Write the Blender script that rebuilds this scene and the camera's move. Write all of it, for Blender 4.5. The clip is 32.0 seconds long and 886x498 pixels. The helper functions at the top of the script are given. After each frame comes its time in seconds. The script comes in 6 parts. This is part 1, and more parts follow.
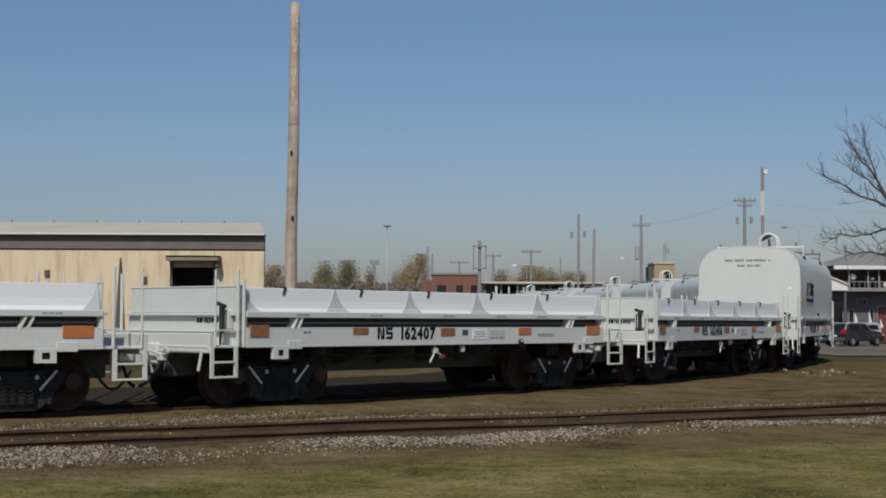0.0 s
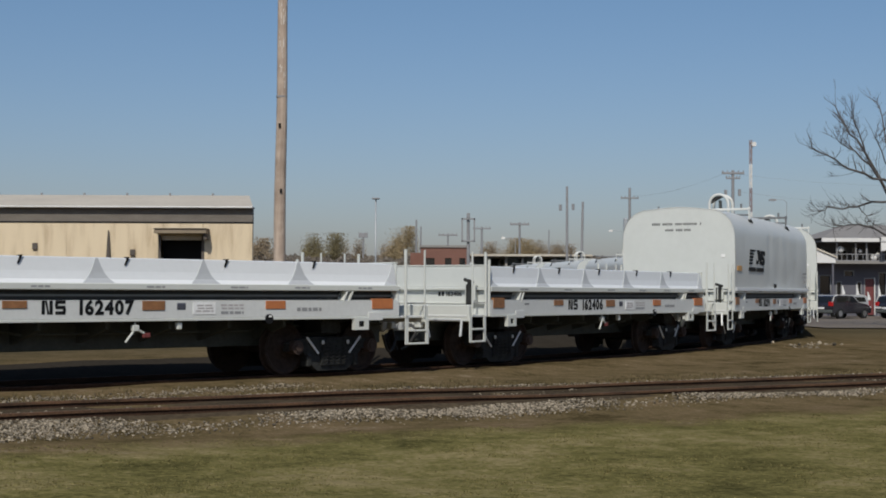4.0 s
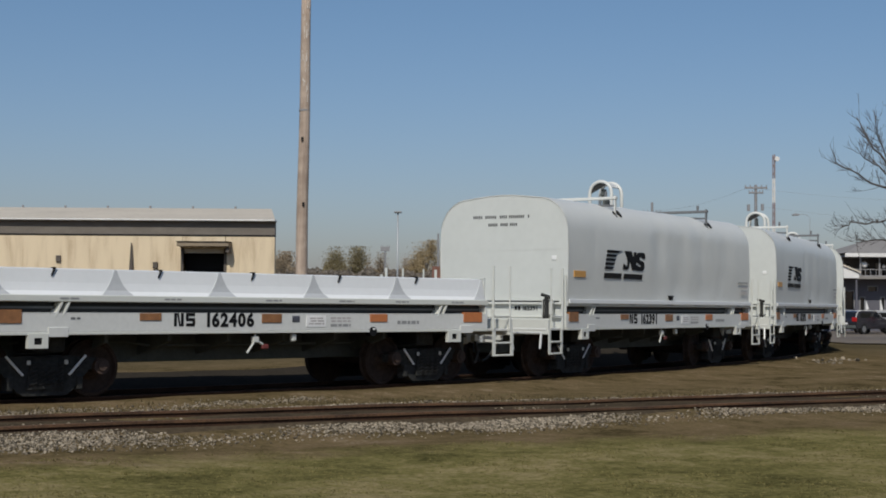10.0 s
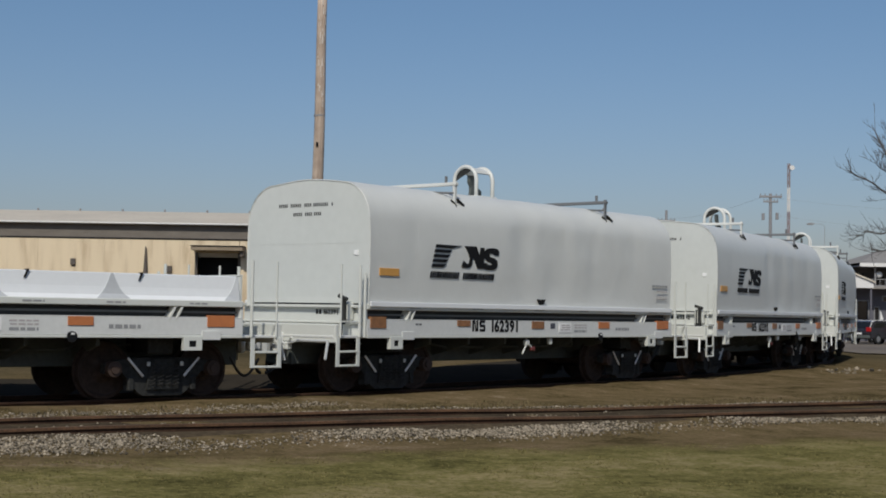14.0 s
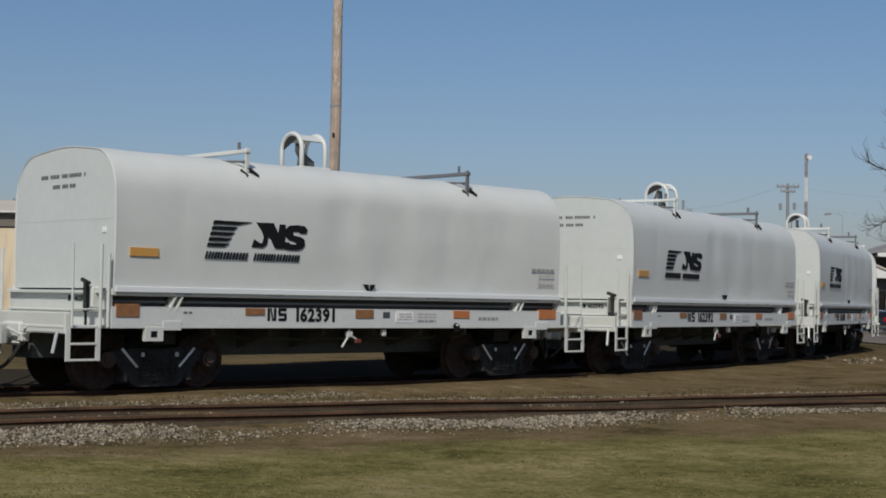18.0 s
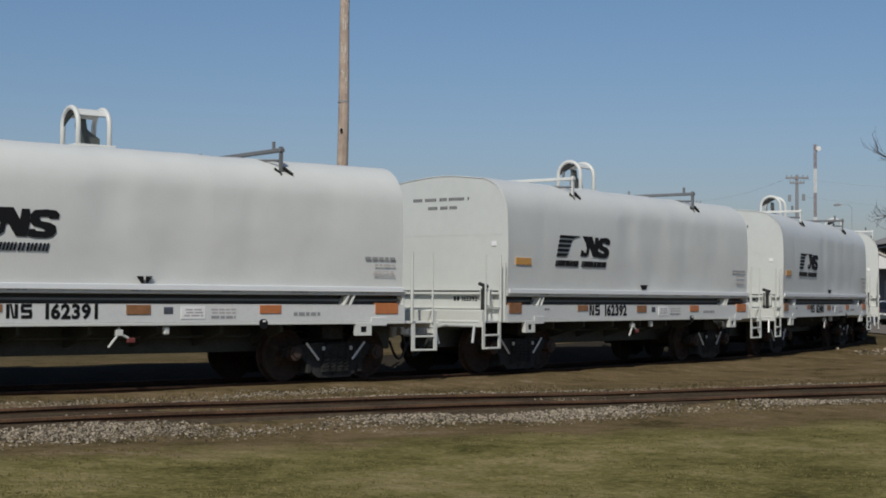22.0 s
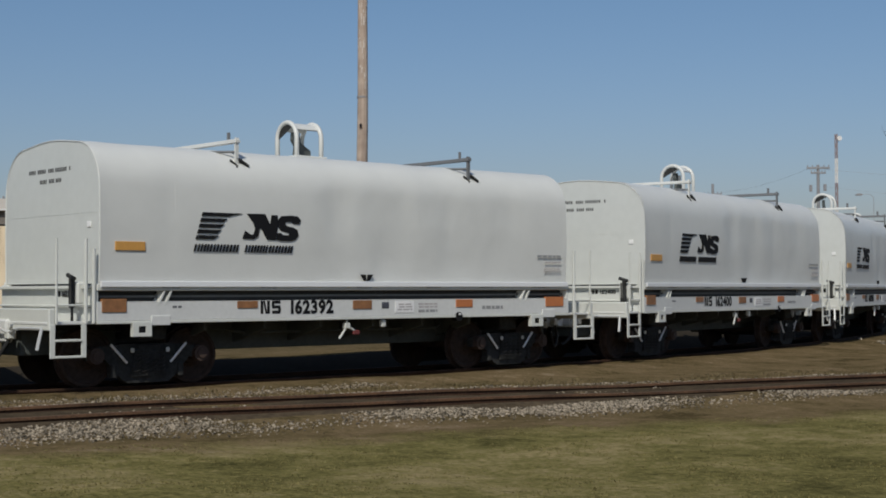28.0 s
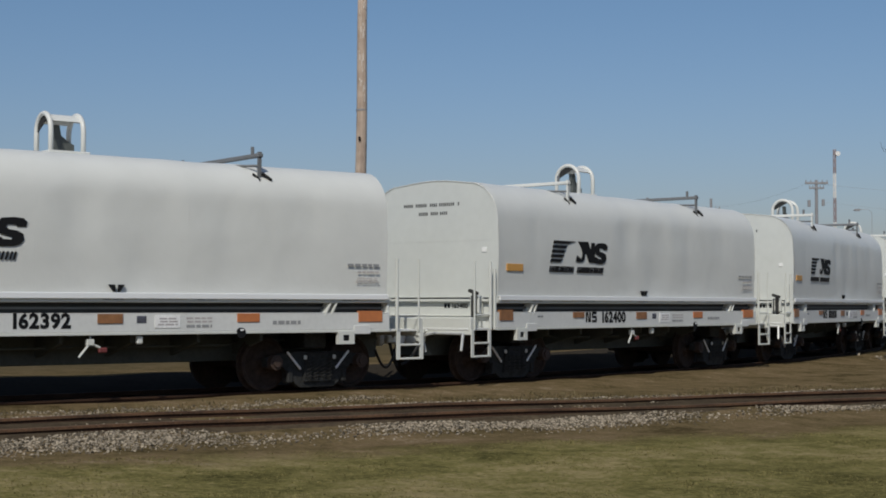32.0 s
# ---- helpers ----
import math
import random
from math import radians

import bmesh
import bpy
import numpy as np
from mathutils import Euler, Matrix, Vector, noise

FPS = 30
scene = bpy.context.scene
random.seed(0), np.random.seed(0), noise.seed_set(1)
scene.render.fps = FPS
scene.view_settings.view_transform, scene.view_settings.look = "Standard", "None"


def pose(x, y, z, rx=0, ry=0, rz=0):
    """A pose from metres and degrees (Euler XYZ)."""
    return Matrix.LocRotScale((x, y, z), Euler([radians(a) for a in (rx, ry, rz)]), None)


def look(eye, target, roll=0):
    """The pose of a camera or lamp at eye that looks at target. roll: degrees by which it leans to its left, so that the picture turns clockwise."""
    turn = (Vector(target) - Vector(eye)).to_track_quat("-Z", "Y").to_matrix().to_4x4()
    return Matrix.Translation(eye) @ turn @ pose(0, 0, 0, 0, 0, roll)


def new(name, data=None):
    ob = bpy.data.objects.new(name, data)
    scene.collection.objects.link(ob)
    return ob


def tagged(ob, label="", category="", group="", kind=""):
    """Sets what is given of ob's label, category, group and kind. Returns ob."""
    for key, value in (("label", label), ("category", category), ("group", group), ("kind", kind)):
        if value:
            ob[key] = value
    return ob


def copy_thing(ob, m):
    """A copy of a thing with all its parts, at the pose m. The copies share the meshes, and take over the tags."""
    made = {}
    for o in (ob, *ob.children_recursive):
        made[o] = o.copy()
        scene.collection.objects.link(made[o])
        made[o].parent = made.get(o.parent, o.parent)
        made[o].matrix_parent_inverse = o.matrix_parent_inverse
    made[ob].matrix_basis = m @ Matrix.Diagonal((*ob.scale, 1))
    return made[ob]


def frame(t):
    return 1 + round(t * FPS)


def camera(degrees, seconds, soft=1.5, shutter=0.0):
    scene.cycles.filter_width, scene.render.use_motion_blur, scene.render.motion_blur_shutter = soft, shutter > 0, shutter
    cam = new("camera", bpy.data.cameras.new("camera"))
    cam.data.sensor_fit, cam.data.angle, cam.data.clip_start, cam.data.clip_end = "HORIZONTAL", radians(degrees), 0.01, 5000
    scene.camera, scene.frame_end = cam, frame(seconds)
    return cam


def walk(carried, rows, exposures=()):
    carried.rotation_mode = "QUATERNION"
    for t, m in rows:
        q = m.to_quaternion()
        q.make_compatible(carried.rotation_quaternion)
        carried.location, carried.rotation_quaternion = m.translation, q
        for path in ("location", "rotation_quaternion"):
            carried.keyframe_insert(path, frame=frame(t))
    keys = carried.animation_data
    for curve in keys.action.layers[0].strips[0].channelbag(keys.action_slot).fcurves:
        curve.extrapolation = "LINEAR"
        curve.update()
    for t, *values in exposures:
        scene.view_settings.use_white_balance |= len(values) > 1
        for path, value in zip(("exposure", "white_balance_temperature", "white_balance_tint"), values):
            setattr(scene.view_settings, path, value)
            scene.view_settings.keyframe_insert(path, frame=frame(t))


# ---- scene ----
# The eye stands on the grass; only its aim drifts. Rows: seconds, yaw, pitch, roll.
EYE = 1.45
cam = camera(34.0, 32.0, soft=1.85)
walk(cam, [(t, pose(0, 0, EYE, 90 + pitch, roll, yaw)) for t, yaw, pitch, roll in (
    (0, 0.48, 2.82, -0.26), (0.5, 0.49, 2.75, -0.27), (1, 0.36, 2.65, -0.21), (1.5, 0.19, 2.50, -0.26),
    (2, -0.08, 2.33, -0.39), (2.5, -0.04, 2.25, -0.16), (3, -0.04, 2.03, -0.18), (3.5, 0.02, 1.86, -0.28),
    (5.5, 0.10, 1.54, 0.14), (6, 0.10, 1.52, 0.07), (6.5, 0.10, 1.58, -0.14), (7, 0.40, 1.73, -0.17),
    (7.5, 0.50, 1.82, -0.22), (8, 0.69, 1.83, -0.28), (8.5, 0.79, 1.96, -0.17), (9, 0.84, 2.12, -0.19),
    (9.5, 0.86, 2.30, -0.28), (10, 0.89, 2.28, -0.44), (10.5, 0.92, 2.21, -0.61), (11, 1.08, 2.34, -0.45),
    (11.5, 1.13, 2.42, -0.42), (12, 1.11, 2.33, -0.46), (12.5, 1.08, 2.42, -0.47), (13, 1.18, 2.44, -0.63),
    (13.5, 1.39, 2.59, -0.72), (14, 1.41, 2.52, -0.95), (14.5, 1.40, 2.41, -1.11), (16.5, 1.59, 2.05, -0.95),
    (17, 1.73, 1.93, -1.08), (17.5, 1.97, 2.03, -0.98), (18, 2.06, 2.13, -0.92), (18.5, 2.06, 2.04, -0.60),
    (19, 2.03, 2.07, -0.56), (19.5, 2.02, 1.94, -0.66), (20, 2.11, 1.89, -0.78), (20.5, 2.16, 1.82, -0.78),
    (21, 2.33, 2.01, -0.57), (21.5, 2.43, 2.03, -0.53), (22, 2.44, 1.92, -0.38), (22.5, 2.43, 2.02, -0.10),
    (23, 2.62, 2.02, -0.03), (23.5, 2.62, 2.13, 0.12), (24, 2.74, 2.12, -0.00), (24.5, 2.76, 2.13, 0.03),
    (26.5, 3.33, 1.81, 0.08), (27, 3.37, 1.76, 0.14), (27.5, 3.26, 1.65, 0.07), (28, 3.27, 1.69, 0.20),
    (28.5, 3.21, 1.82, 0.21), (29, 3.28, 1.94, 0.28), (29.5, 3.30, 2.18, 0.33), (30, 3.20, 2.39, 0.36),
    (30.5, 3.27, 2.43, 0.15), (31, 3.18, 2.44, 0.01), (31.5, 3.23, 2.34, 0.01), (32, 3.19, 2.21, -0.09))],
    exposures=[(0, -0.28, 6620, 8), (4, -0.20, 6620, 8), (14, -0.25, 6620, 8), (32, -0.26, 6620, 8)])

# ---- light ----
SUN_EL, SUN_AZ = 45.0, -99.0      # degrees; azimuth of the way to the sun, from +x towards +y
world = bpy.data.worlds.new("sky")
scene.world = world
world.use_nodes = True
wn = world.node_tree
sky = wn.nodes.new("ShaderNodeTexSky")
sky.sky_type, sky.sun_disc = "NISHITA", False
sky.sun_elevation, sky.sun_rotation = radians(SUN_EL), radians(90 - SUN_AZ)
sky.air_density, sky.dust_density, sky.ozone_density, sky.altitude = 1.15, 1.4, 5.2, 100
wn.nodes["Background"].inputs["Strength"].default_value = 0.089
tint = wn.nodes.new("ShaderNodeMix")
tint.data_type, tint.blend_type = "RGBA", "MULTIPLY"
tint.inputs["Factor"].default_value = 1.0
# violet-grey autumn haze towards the horizon, all the way round
up, rise, haze = wn.nodes.new("ShaderNodeTexCoord"), wn.nodes.new("ShaderNodeSeparateXYZ"), wn.nodes.new("ShaderNodeValToRGB")
wn.links.new(up.outputs["Generated"], rise.inputs[0])
wn.links.new(rise.outputs["Z"], haze.inputs["Fac"])
haze.color_ramp.elements[0].position, haze.color_ramp.elements[0].color = 0.0, (1.035, 0.955, 1.095, 1)
haze.color_ramp.elements[1].position, haze.color_ramp.elements[1].color = 0.20, (0.905, 0.968, 1.065, 1)
wn.links.new(haze.outputs["Color"], tint.inputs["B"])
wn.links.new(sky.outputs["Color"], tint.inputs["A"])
wn.links.new(tint.outputs["Result"], wn.nodes["Background"].inputs["Color"])
sun_data = bpy.data.lights.new("sun", "SUN")
sun_data.energy, sun_data.angle, sun_data.color = 3.5, radians(0.6), (1.0, 0.96, 0.88)
sun = new("sun", sun_data)
sun.matrix_world = look((-5, -40, 30), Vector((-5, -40, 30)) - Vector((math.cos(radians(SUN_EL)) * math.cos(radians(SUN_AZ)), math.cos(radians(SUN_EL)) * math.sin(radians(SUN_AZ)), math.sin(radians(SUN_EL)))))

# ---- materials ----
def material(name, base, rough=0.6, metal=0.0, dark=None, fine=40.0, coarse=3.0, vary=0.25, bump=0.0, streak=0.0, island=0.0, coat=0.0, spec=0.5, span=(0.75, 1.3)):
    """A worn surface: the base colour varied by a fine grain and by coarse stains, with relief."""
    m = bpy.data.materials.new(name)
    m.use_nodes = True
    t = m.node_tree
    n, l = t.nodes, t.links
    bsdf = n["Principled BSDF"]
    bsdf.inputs["Roughness"].default_value, bsdf.inputs["Metallic"].default_value = rough, metal
    bsdf.inputs["Specular IOR Level"].default_value = spec
    bsdf.inputs["Coat Weight"].default_value = coat
    bsdf.inputs["Coat Roughness"].default_value = 0.25
    dark = dark or tuple(c * 0.55 for c in base)
    co = n.new("ShaderNodeTexCoord")
    grain, stain = n.new("ShaderNodeTexNoise"), n.new("ShaderNodeTexNoise")
    grain.inputs["Scale"].default_value, grain.inputs["Detail"].default_value = fine, 4
    stain.inputs["Scale"].default_value, stain.inputs["Detail"].default_value = coarse, 6
    l.new(co.outputs["Object"], grain.inputs["Vector"])
    if streak:
        mp = n.new("ShaderNodeMapping")
        mp.inputs["Scale"].default_value = (1, 1, streak)
        l.new(co.outputs["Object"], mp.inputs["Vector"])
        l.new(mp.outputs["Vector"], stain.inputs["Vector"])
    else:
        l.new(co.outputs["Object"], stain.inputs["Vector"])
    add = n.new("ShaderNodeMath")
    add.operation = "ADD"
    l.new(grain.outputs["Fac"], add.inputs[0])
    l.new(stain.outputs["Fac"], add.inputs[1])
    ramp = n.new("ShaderNodeMapRange")
    ramp.inputs["From Min"].default_value, ramp.inputs["From Max"].default_value = span
    ramp.inputs["To Min"].default_value, ramp.inputs["To Max"].default_value = vary, 0.0
    l.new(add.outputs[0], ramp.inputs["Value"])
    mix = n.new("ShaderNodeMix")
    mix.data_type = "RGBA"
    mix.inputs["A"].default_value, mix.inputs["B"].default_value = (*base, 1), (*dark, 1)
    l.new(ramp.outputs["Result"], mix.inputs["Factor"])
    out = mix.outputs["Result"]
    if island:
        geo = n.new("ShaderNodeNewGeometry")
        sc = n.new("ShaderNodeMapRange")
        sc.inputs["To Min"].default_value, sc.inputs["To Max"].default_value = 1 - island, 1 + island
        l.new(geo.outputs["Random Per Island"], sc.inputs["Value"])
        vm = n.new("ShaderNodeVectorMath")
        vm.operation = "SCALE"
        l.new(out, vm.inputs[0])
        l.new(sc.outputs["Result"], vm.inputs["Scale"])
        out = vm.outputs["Vector"]
    l.new(out, bsdf.inputs["Base Color"])
    if bump:
        b = n.new("ShaderNodeBump")
        b.inputs["Strength"].default_value, b.inputs["Distance"].default_value = 0.6, bump
        l.new(add.outputs[0], b.inputs["Height"])
        l.new(b.outputs["Normal"], bsdf.inputs["Normal"])
    return m


PAINT = material("car_white_paint", (0.61, 0.615, 0.57), 0.42, fine=9, coarse=1.1, vary=0.10, bump=0.003, coat=0.15)
COVER = material("cover_grey_white_paint", (0.635, 0.635, 0.60), 0.42, dark=(0.57, 0.57, 0.54), fine=3.2, coarse=0.8, vary=0.35, bump=0.010, spec=0.4, coat=0.15)
ENDPAINT = material("end_cream_white_paint", (0.60, 0.612, 0.578), 0.45, fine=6, coarse=0.9, vary=0.12, bump=0.006, coat=0.1)
SILL = material("sill_grey_paint", (0.645, 0.645, 0.62), 0.45, fine=14, coarse=1.5, vary=0.2, bump=0.002)
# panels whitened, gussets greyed: lit and shaded faces put into the paint
TROUGH = material("lit_white_trough", (0.77, 0.775, 0.775), 0.4, fine=9, coarse=1.1, vary=0.08, bump=0.003, coat=0.2)
GUSSET = material("shaded_grey_gusset", (0.48, 0.49, 0.50), 0.55, fine=14, coarse=2, vary=0.15)
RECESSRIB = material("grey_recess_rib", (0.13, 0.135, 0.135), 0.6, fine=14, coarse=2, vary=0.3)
# grey of the recess, deepened for the shade under the chord
BAND = material("shaded_recess_grey", (0.030, 0.032, 0.033), 0.6, fine=10, coarse=2, vary=0.4)
UNDER = material("black_underframe", (0.105, 0.115, 0.110), 0.8, fine=20, coarse=3, vary=0.5, bump=0.004, spec=0.2)
CAST = material("cast_steel_truck", (0.042, 0.043, 0.041), 0.85, dark=(0.006, 0.005, 0.005), fine=18, coarse=4, vary=0.7, bump=0.006, spec=0.3)
BEARING = material("bearing_cap_brown", (0.066, 0.043, 0.034), 0.7, fine=25, coarse=8, vary=0.5, bump=0.004, spec=0.3)
WHEEL = material("wheel_rust_steel", (0.060, 0.039, 0.030), 0.85, dark=(0.008, 0.007, 0.006), fine=14, coarse=5, vary=0.6, bump=0.004, spec=0.25)
TREAD = material("wheel_tread_steel", (0.28, 0.25, 0.23), 0.35, metal=0.8, fine=30, coarse=6, vary=0.4)
HOSE = material("black_rubber_hose", (0.015, 0.015, 0.015), 0.7, fine=30, coarse=6, vary=0.3)
ORANGE = material("orange_reflector", (0.32, 0.145, 0.06), 0.45, fine=14, coarse=5, vary=0.7, dark=(0.17, 0.08, 0.035))
BRIGHTORANGE = material("fresh_orange_reflector", (0.50, 0.175, 0.06), 0.4, fine=14, coarse=5, vary=0.5, dark=(0.36, 0.12, 0.05))
AMBER = material("amber_reflector", (0.60, 0.305, 0.075), 0.4, fine=60, coarse=10, vary=0.3)
INK = material("black_stencil_ink", (0.009, 0.009, 0.010), 0.75, fine=30, coarse=6, vary=0.2, spec=0.2)
PALEPRINT = material("pale_print", (0.46, 0.42, 0.41), 0.6, fine=30, coarse=6, vary=0.4)
NOTICEINK = material("worn_black_print", (0.055, 0.056, 0.058), 0.7, fine=30, coarse=6, vary=0.4, spec=0.2)
FAINTINK = material("faint_grey_print", (0.30, 0.30, 0.30), 0.6, fine=30, coarse=6, vary=0.4)
BLUEPATCH = material("blue_grey_stencil", (0.10, 0.105, 0.135), 0.6, fine=40, coarse=9, vary=0.8, dark=(0.03, 0.03, 0.035))
GREYINK = material("grey_stencil_ink", (0.16, 0.165, 0.17), 0.6, fine=30, coarse=6, vary=0.4)
PLACARD = material("white_placard", (0.86, 0.85, 0.83), 0.5, fine=60, coarse=14, vary=0.35)
BRIGHT = material("bright_bare_steel", (0.62, 0.62, 0.60), 0.4, metal=0.3, fine=20, coarse=5, vary=0.25)
RAIL = material("rusty_rail_steel", (0.072, 0.038, 0.023), 0.85, dark=(0.022, 0.014, 0.010), fine=30, coarse=2, vary=0.8, bump=0.003, spec=0.15)
RAILTOP = material("rusty_rail_head", (0.145, 0.078, 0.043), 0.85, dark=(0.04, 0.025, 0.017), fine=40, coarse=1.4, vary=0.9, spec=0.2)
STONE = material("ballast_stone", (0.255, 0.212, 0.155), 0.95, fine=30, coarse=6, vary=0.4, island=0.85, bump=0.004, spec=0.2)
POLEWOOD = material("weathered_pole_wood", (0.52, 0.41, 0.325), 0.85, dark=(0.24, 0.175, 0.135), fine=2.5, coarse=14, vary=0.75, streak=0.05, bump=0.02)
FLECK = material("bleached_pole_fleck", (0.62, 0.56, 0.50), 0.9, fine=12, coarse=3, vary=0.6, dark=(0.42, 0.34, 0.28))
# grey of the far poles, paled to carry the haze of distance
FARPOLE = material("grey_far_pole", (0.285, 0.28, 0.285), 0.85, fine=20, coarse=3, vary=0.5, streak=0.1)
CONCRETE = material("buff_concrete_wall", (0.70, 0.57, 0.395), 0.85, dark=(0.36, 0.25, 0.15), fine=70, coarse=2.6, vary=0.8, streak=0.16, bump=0.004, span=(0.72, 1.0))
FASCIA = material("weathered_grey_fascia", (0.185, 0.16, 0.135), 0.8, dark=(0.10, 0.085, 0.07), fine=40, coarse=1.2, vary=0.6, streak=3.0, bump=0.006)
CANOPY = material("faded_tan_canopy", (0.30, 0.235, 0.16), 0.8, dark=(0.14, 0.11, 0.08), fine=30, coarse=2.5, vary=0.6)
TRIMBAND = material("grey_brown_fascia", (0.115, 0.095, 0.08), 0.8, fine=6, coarse=0.6, vary=0.5, bump=0.01)
ROOFING = material("pale_grey_roofing", (0.56, 0.495, 0.405), 0.8, fine=5, coarse=0.5, vary=0.35, bump=0.01)
GLASS = material("dark_window_glass", (0.012, 0.014, 0.016), 0.08, fine=4, coarse=1, vary=0.2)
BRICK = material("red_brick", (0.21, 0.10, 0.075), 0.9, fine=8, coarse=1, vary=0.4, bump=0.01)
BUFFBRICK = material("buff_brick", (0.42, 0.31, 0.20), 0.9, fine=8, coarse=1, vary=0.4)
SHEDROOF = material("dark_shed_roof", (0.27, 0.25, 0.23), 0.8, fine=5, coarse=0.6, vary=0.4)
BARK = material("grey_bark", (0.105, 0.092, 0.084), 0.9, fine=20, coarse=4, vary=0.5, bump=0.01)
HOUSEWALL = material("grey_violet_siding", (0.115, 0.112, 0.132), 0.8, fine=8, coarse=0.8, vary=0.35)
WHITETRIM = material("white_house_trim", (0.72, 0.70, 0.67), 0.6, fine=10, coarse=1.5, vary=0.2)
REDDOOR = material("dull_red_door", (0.17, 0.04, 0.038), 0.5, fine=12, coarse=3, vary=0.3)
CARPAINT = material("dark_car_paint", (0.022, 0.02, 0.026), 0.25, coat=0.6, fine=10, coarse=2, vary=0.3)
SILVERPAINT = material("silver_car_paint", (0.6, 0.6, 0.6), 0.3, metal=0.3, coat=0.6, fine=10, coarse=2, vary=0.15)
TYRE = material("black_tyre_rubber", (0.012, 0.012, 0.012), 0.8, fine=30, coarse=6, vary=0.3)
ALLOY = material("alloy_rim", (0.5, 0.5, 0.5), 0.3, metal=0.8, fine=20, coarse=6, vary=0.2)
SIDINGDIRT = material("brown_siding_dirt", (0.098, 0.074, 0.047), 1.0, dark=(0.038, 0.029, 0.021), spec=0.0, fine=11, coarse=1.3, vary=0.9, bump=0.02)
SHADEBED = material("oily_cinder_bed", (0.046, 0.039, 0.031), 1.0, spec=0.0, fine=12, coarse=1.2, vary=0.5, bump=0.02)
ASPHALT = material("grey_asphalt", (0.17, 0.137, 0.104), 0.9, fine=18, coarse=0.8, vary=0.35, bump=0.006)
REDLAMP = material("red_tail_lens", (0.45, 0.015, 0.015), 0.2, fine=30, coarse=8, vary=0.2)
GALV = material("pale_lamp_pole", (0.42, 0.43, 0.44), 0.5, metal=0.3, fine=20, coarse=3, vary=0.2)
MASTRED = material("red_mast_paint", (0.30, 0.245, 0.25), 0.6, fine=20, coarse=3, vary=0.3)


def leaves(name, base):
    m = material(name, base, 0.85, fine=3, coarse=0.5, vary=0.6, island=0.35, spec=0.2)
    return m


# leaf colours paled a little for the haze over the far trees
LEAF_OLIVE = leaves("olive_autumn_leaves", (0.24, 0.20, 0.11))
LEAF_TAN = leaves("tan_autumn_leaves", (0.32, 0.25, 0.17))
LEAF_GOLD = leaves("gold_autumn_leaves", (0.36, 0.275, 0.155))
LEAF_DARK = leaves("dark_far_thicket", (0.23, 0.195, 0.16))


DRYGRASS = leaves("dry_straw_grass", (0.15, 0.115, 0.056))
GREENGRASS = leaves("olive_grass_blades", (0.185, 0.156, 0.058))


# ---- mesh tools ----
def part(name, bm, mat, parent=None, label="", smooth=False):
    me = bpy.data.meshes.new(name)
    bm.to_mesh(me)
    bm.free()
    me.materials.append(mat)
    if smooth:
        me.polygons.foreach_set("use_smooth", [True] * len(me.polygons))
    ob = new(name, me)
    if parent:
        ob.parent = parent
    if label:
        tagged(ob, label)
    return ob


def raw(name, verts, faces, mat, parent=None, label="", smooth=False):
    me = bpy.data.meshes.new(name)
    me.from_pydata(verts, [], faces)
    me.update()
    me.materials.append(mat)
    if smooth:
        me.polygons.foreach_set("use_smooth", [True] * len(me.polygons))
    ob = new(name, me)
    if parent:
        ob.parent = parent
    if label:
        tagged(ob, label)
    return ob


def same(name, ob, parent, m):
    """Another part on the same mesh."""
    o = new(name, ob.data)
    o.parent = parent
    o.matrix_basis = m
    if "label" in ob:
        tagged(o, ob["label"])
    return o


def box(bm, x0, x1, y0, y1, z0, z1, bevel=0.0):
    vs = [bm.verts.new(p) for p in ((x0, y0, z0), (x1, y0, z0), (x1, y1, z0), (x0, y1, z0), (x0, y0, z1), (x1, y0, z1), (x1, y1, z1), (x0, y1, z1))]
    fs = [bm.faces.new([vs[i] for i in f]) for f in ((0, 3, 2, 1), (4, 5, 6, 7), (0, 1, 5, 4), (1, 2, 6, 5), (2, 3, 7, 6), (3, 0, 4, 7))]
    if bevel:
        es = list({e for f in fs for e in f.edges})
        bmesh.ops.bevel(bm, geom=es, offset=bevel, segments=1, affect="EDGES")
    return bm


def B(*a, bevel=0.0):
    return box(bmesh.new(), *a, bevel=bevel)


def tube(bm, pts, r, sides=8, r2=None, caps=True):
    """A round bar through the points."""
    pts = [Vector(p) for p in pts]
    rings = []
    for i, p in enumerate(pts):
        way = (pts[min(i + 1, len(pts) - 1)] - pts[max(i - 1, 0)]).normalized()
        a = way.orthogonal().normalized() if i == 0 else (a - way * a.dot(way)).normalized()
        b = way.cross(a)
        rr = r if r2 is None else r + (r2 - r) * i / (len(pts) - 1)
        rings.append([bm.verts.new(p + rr * (math.cos(2 * math.pi * k / sides) * a + math.sin(2 * math.pi * k / sides) * b)) for k in range(sides)])
    for p, q in zip(rings, rings[1:]):
        for k in range(sides):
            bm.faces.new((p[k], p[(k + 1) % sides], q[(k + 1) % sides], q[k]))
    if caps:
        bm.faces.new(rings[0][::-1])
        bm.faces.new(rings[-1])
    return bm


def plate(bm, outline, y0, y1):
    """A plate with an outline in x and z, from y0 to y1."""
    a = [bm.verts.new((x, y0, z)) for x, z in outline]
    b = [bm.verts.new((x, y1, z)) for x, z in outline]
    bm.faces.new(a)
    bm.faces.new(b[::-1])
    n = len(a)
    for i in range(n):
        bm.faces.new((a[(i + 1) % n], a[i], b[i], b[(i + 1) % n]))
    bmesh.ops.recalc_face_normals(bm, faces=bm.faces[:])
    return bm


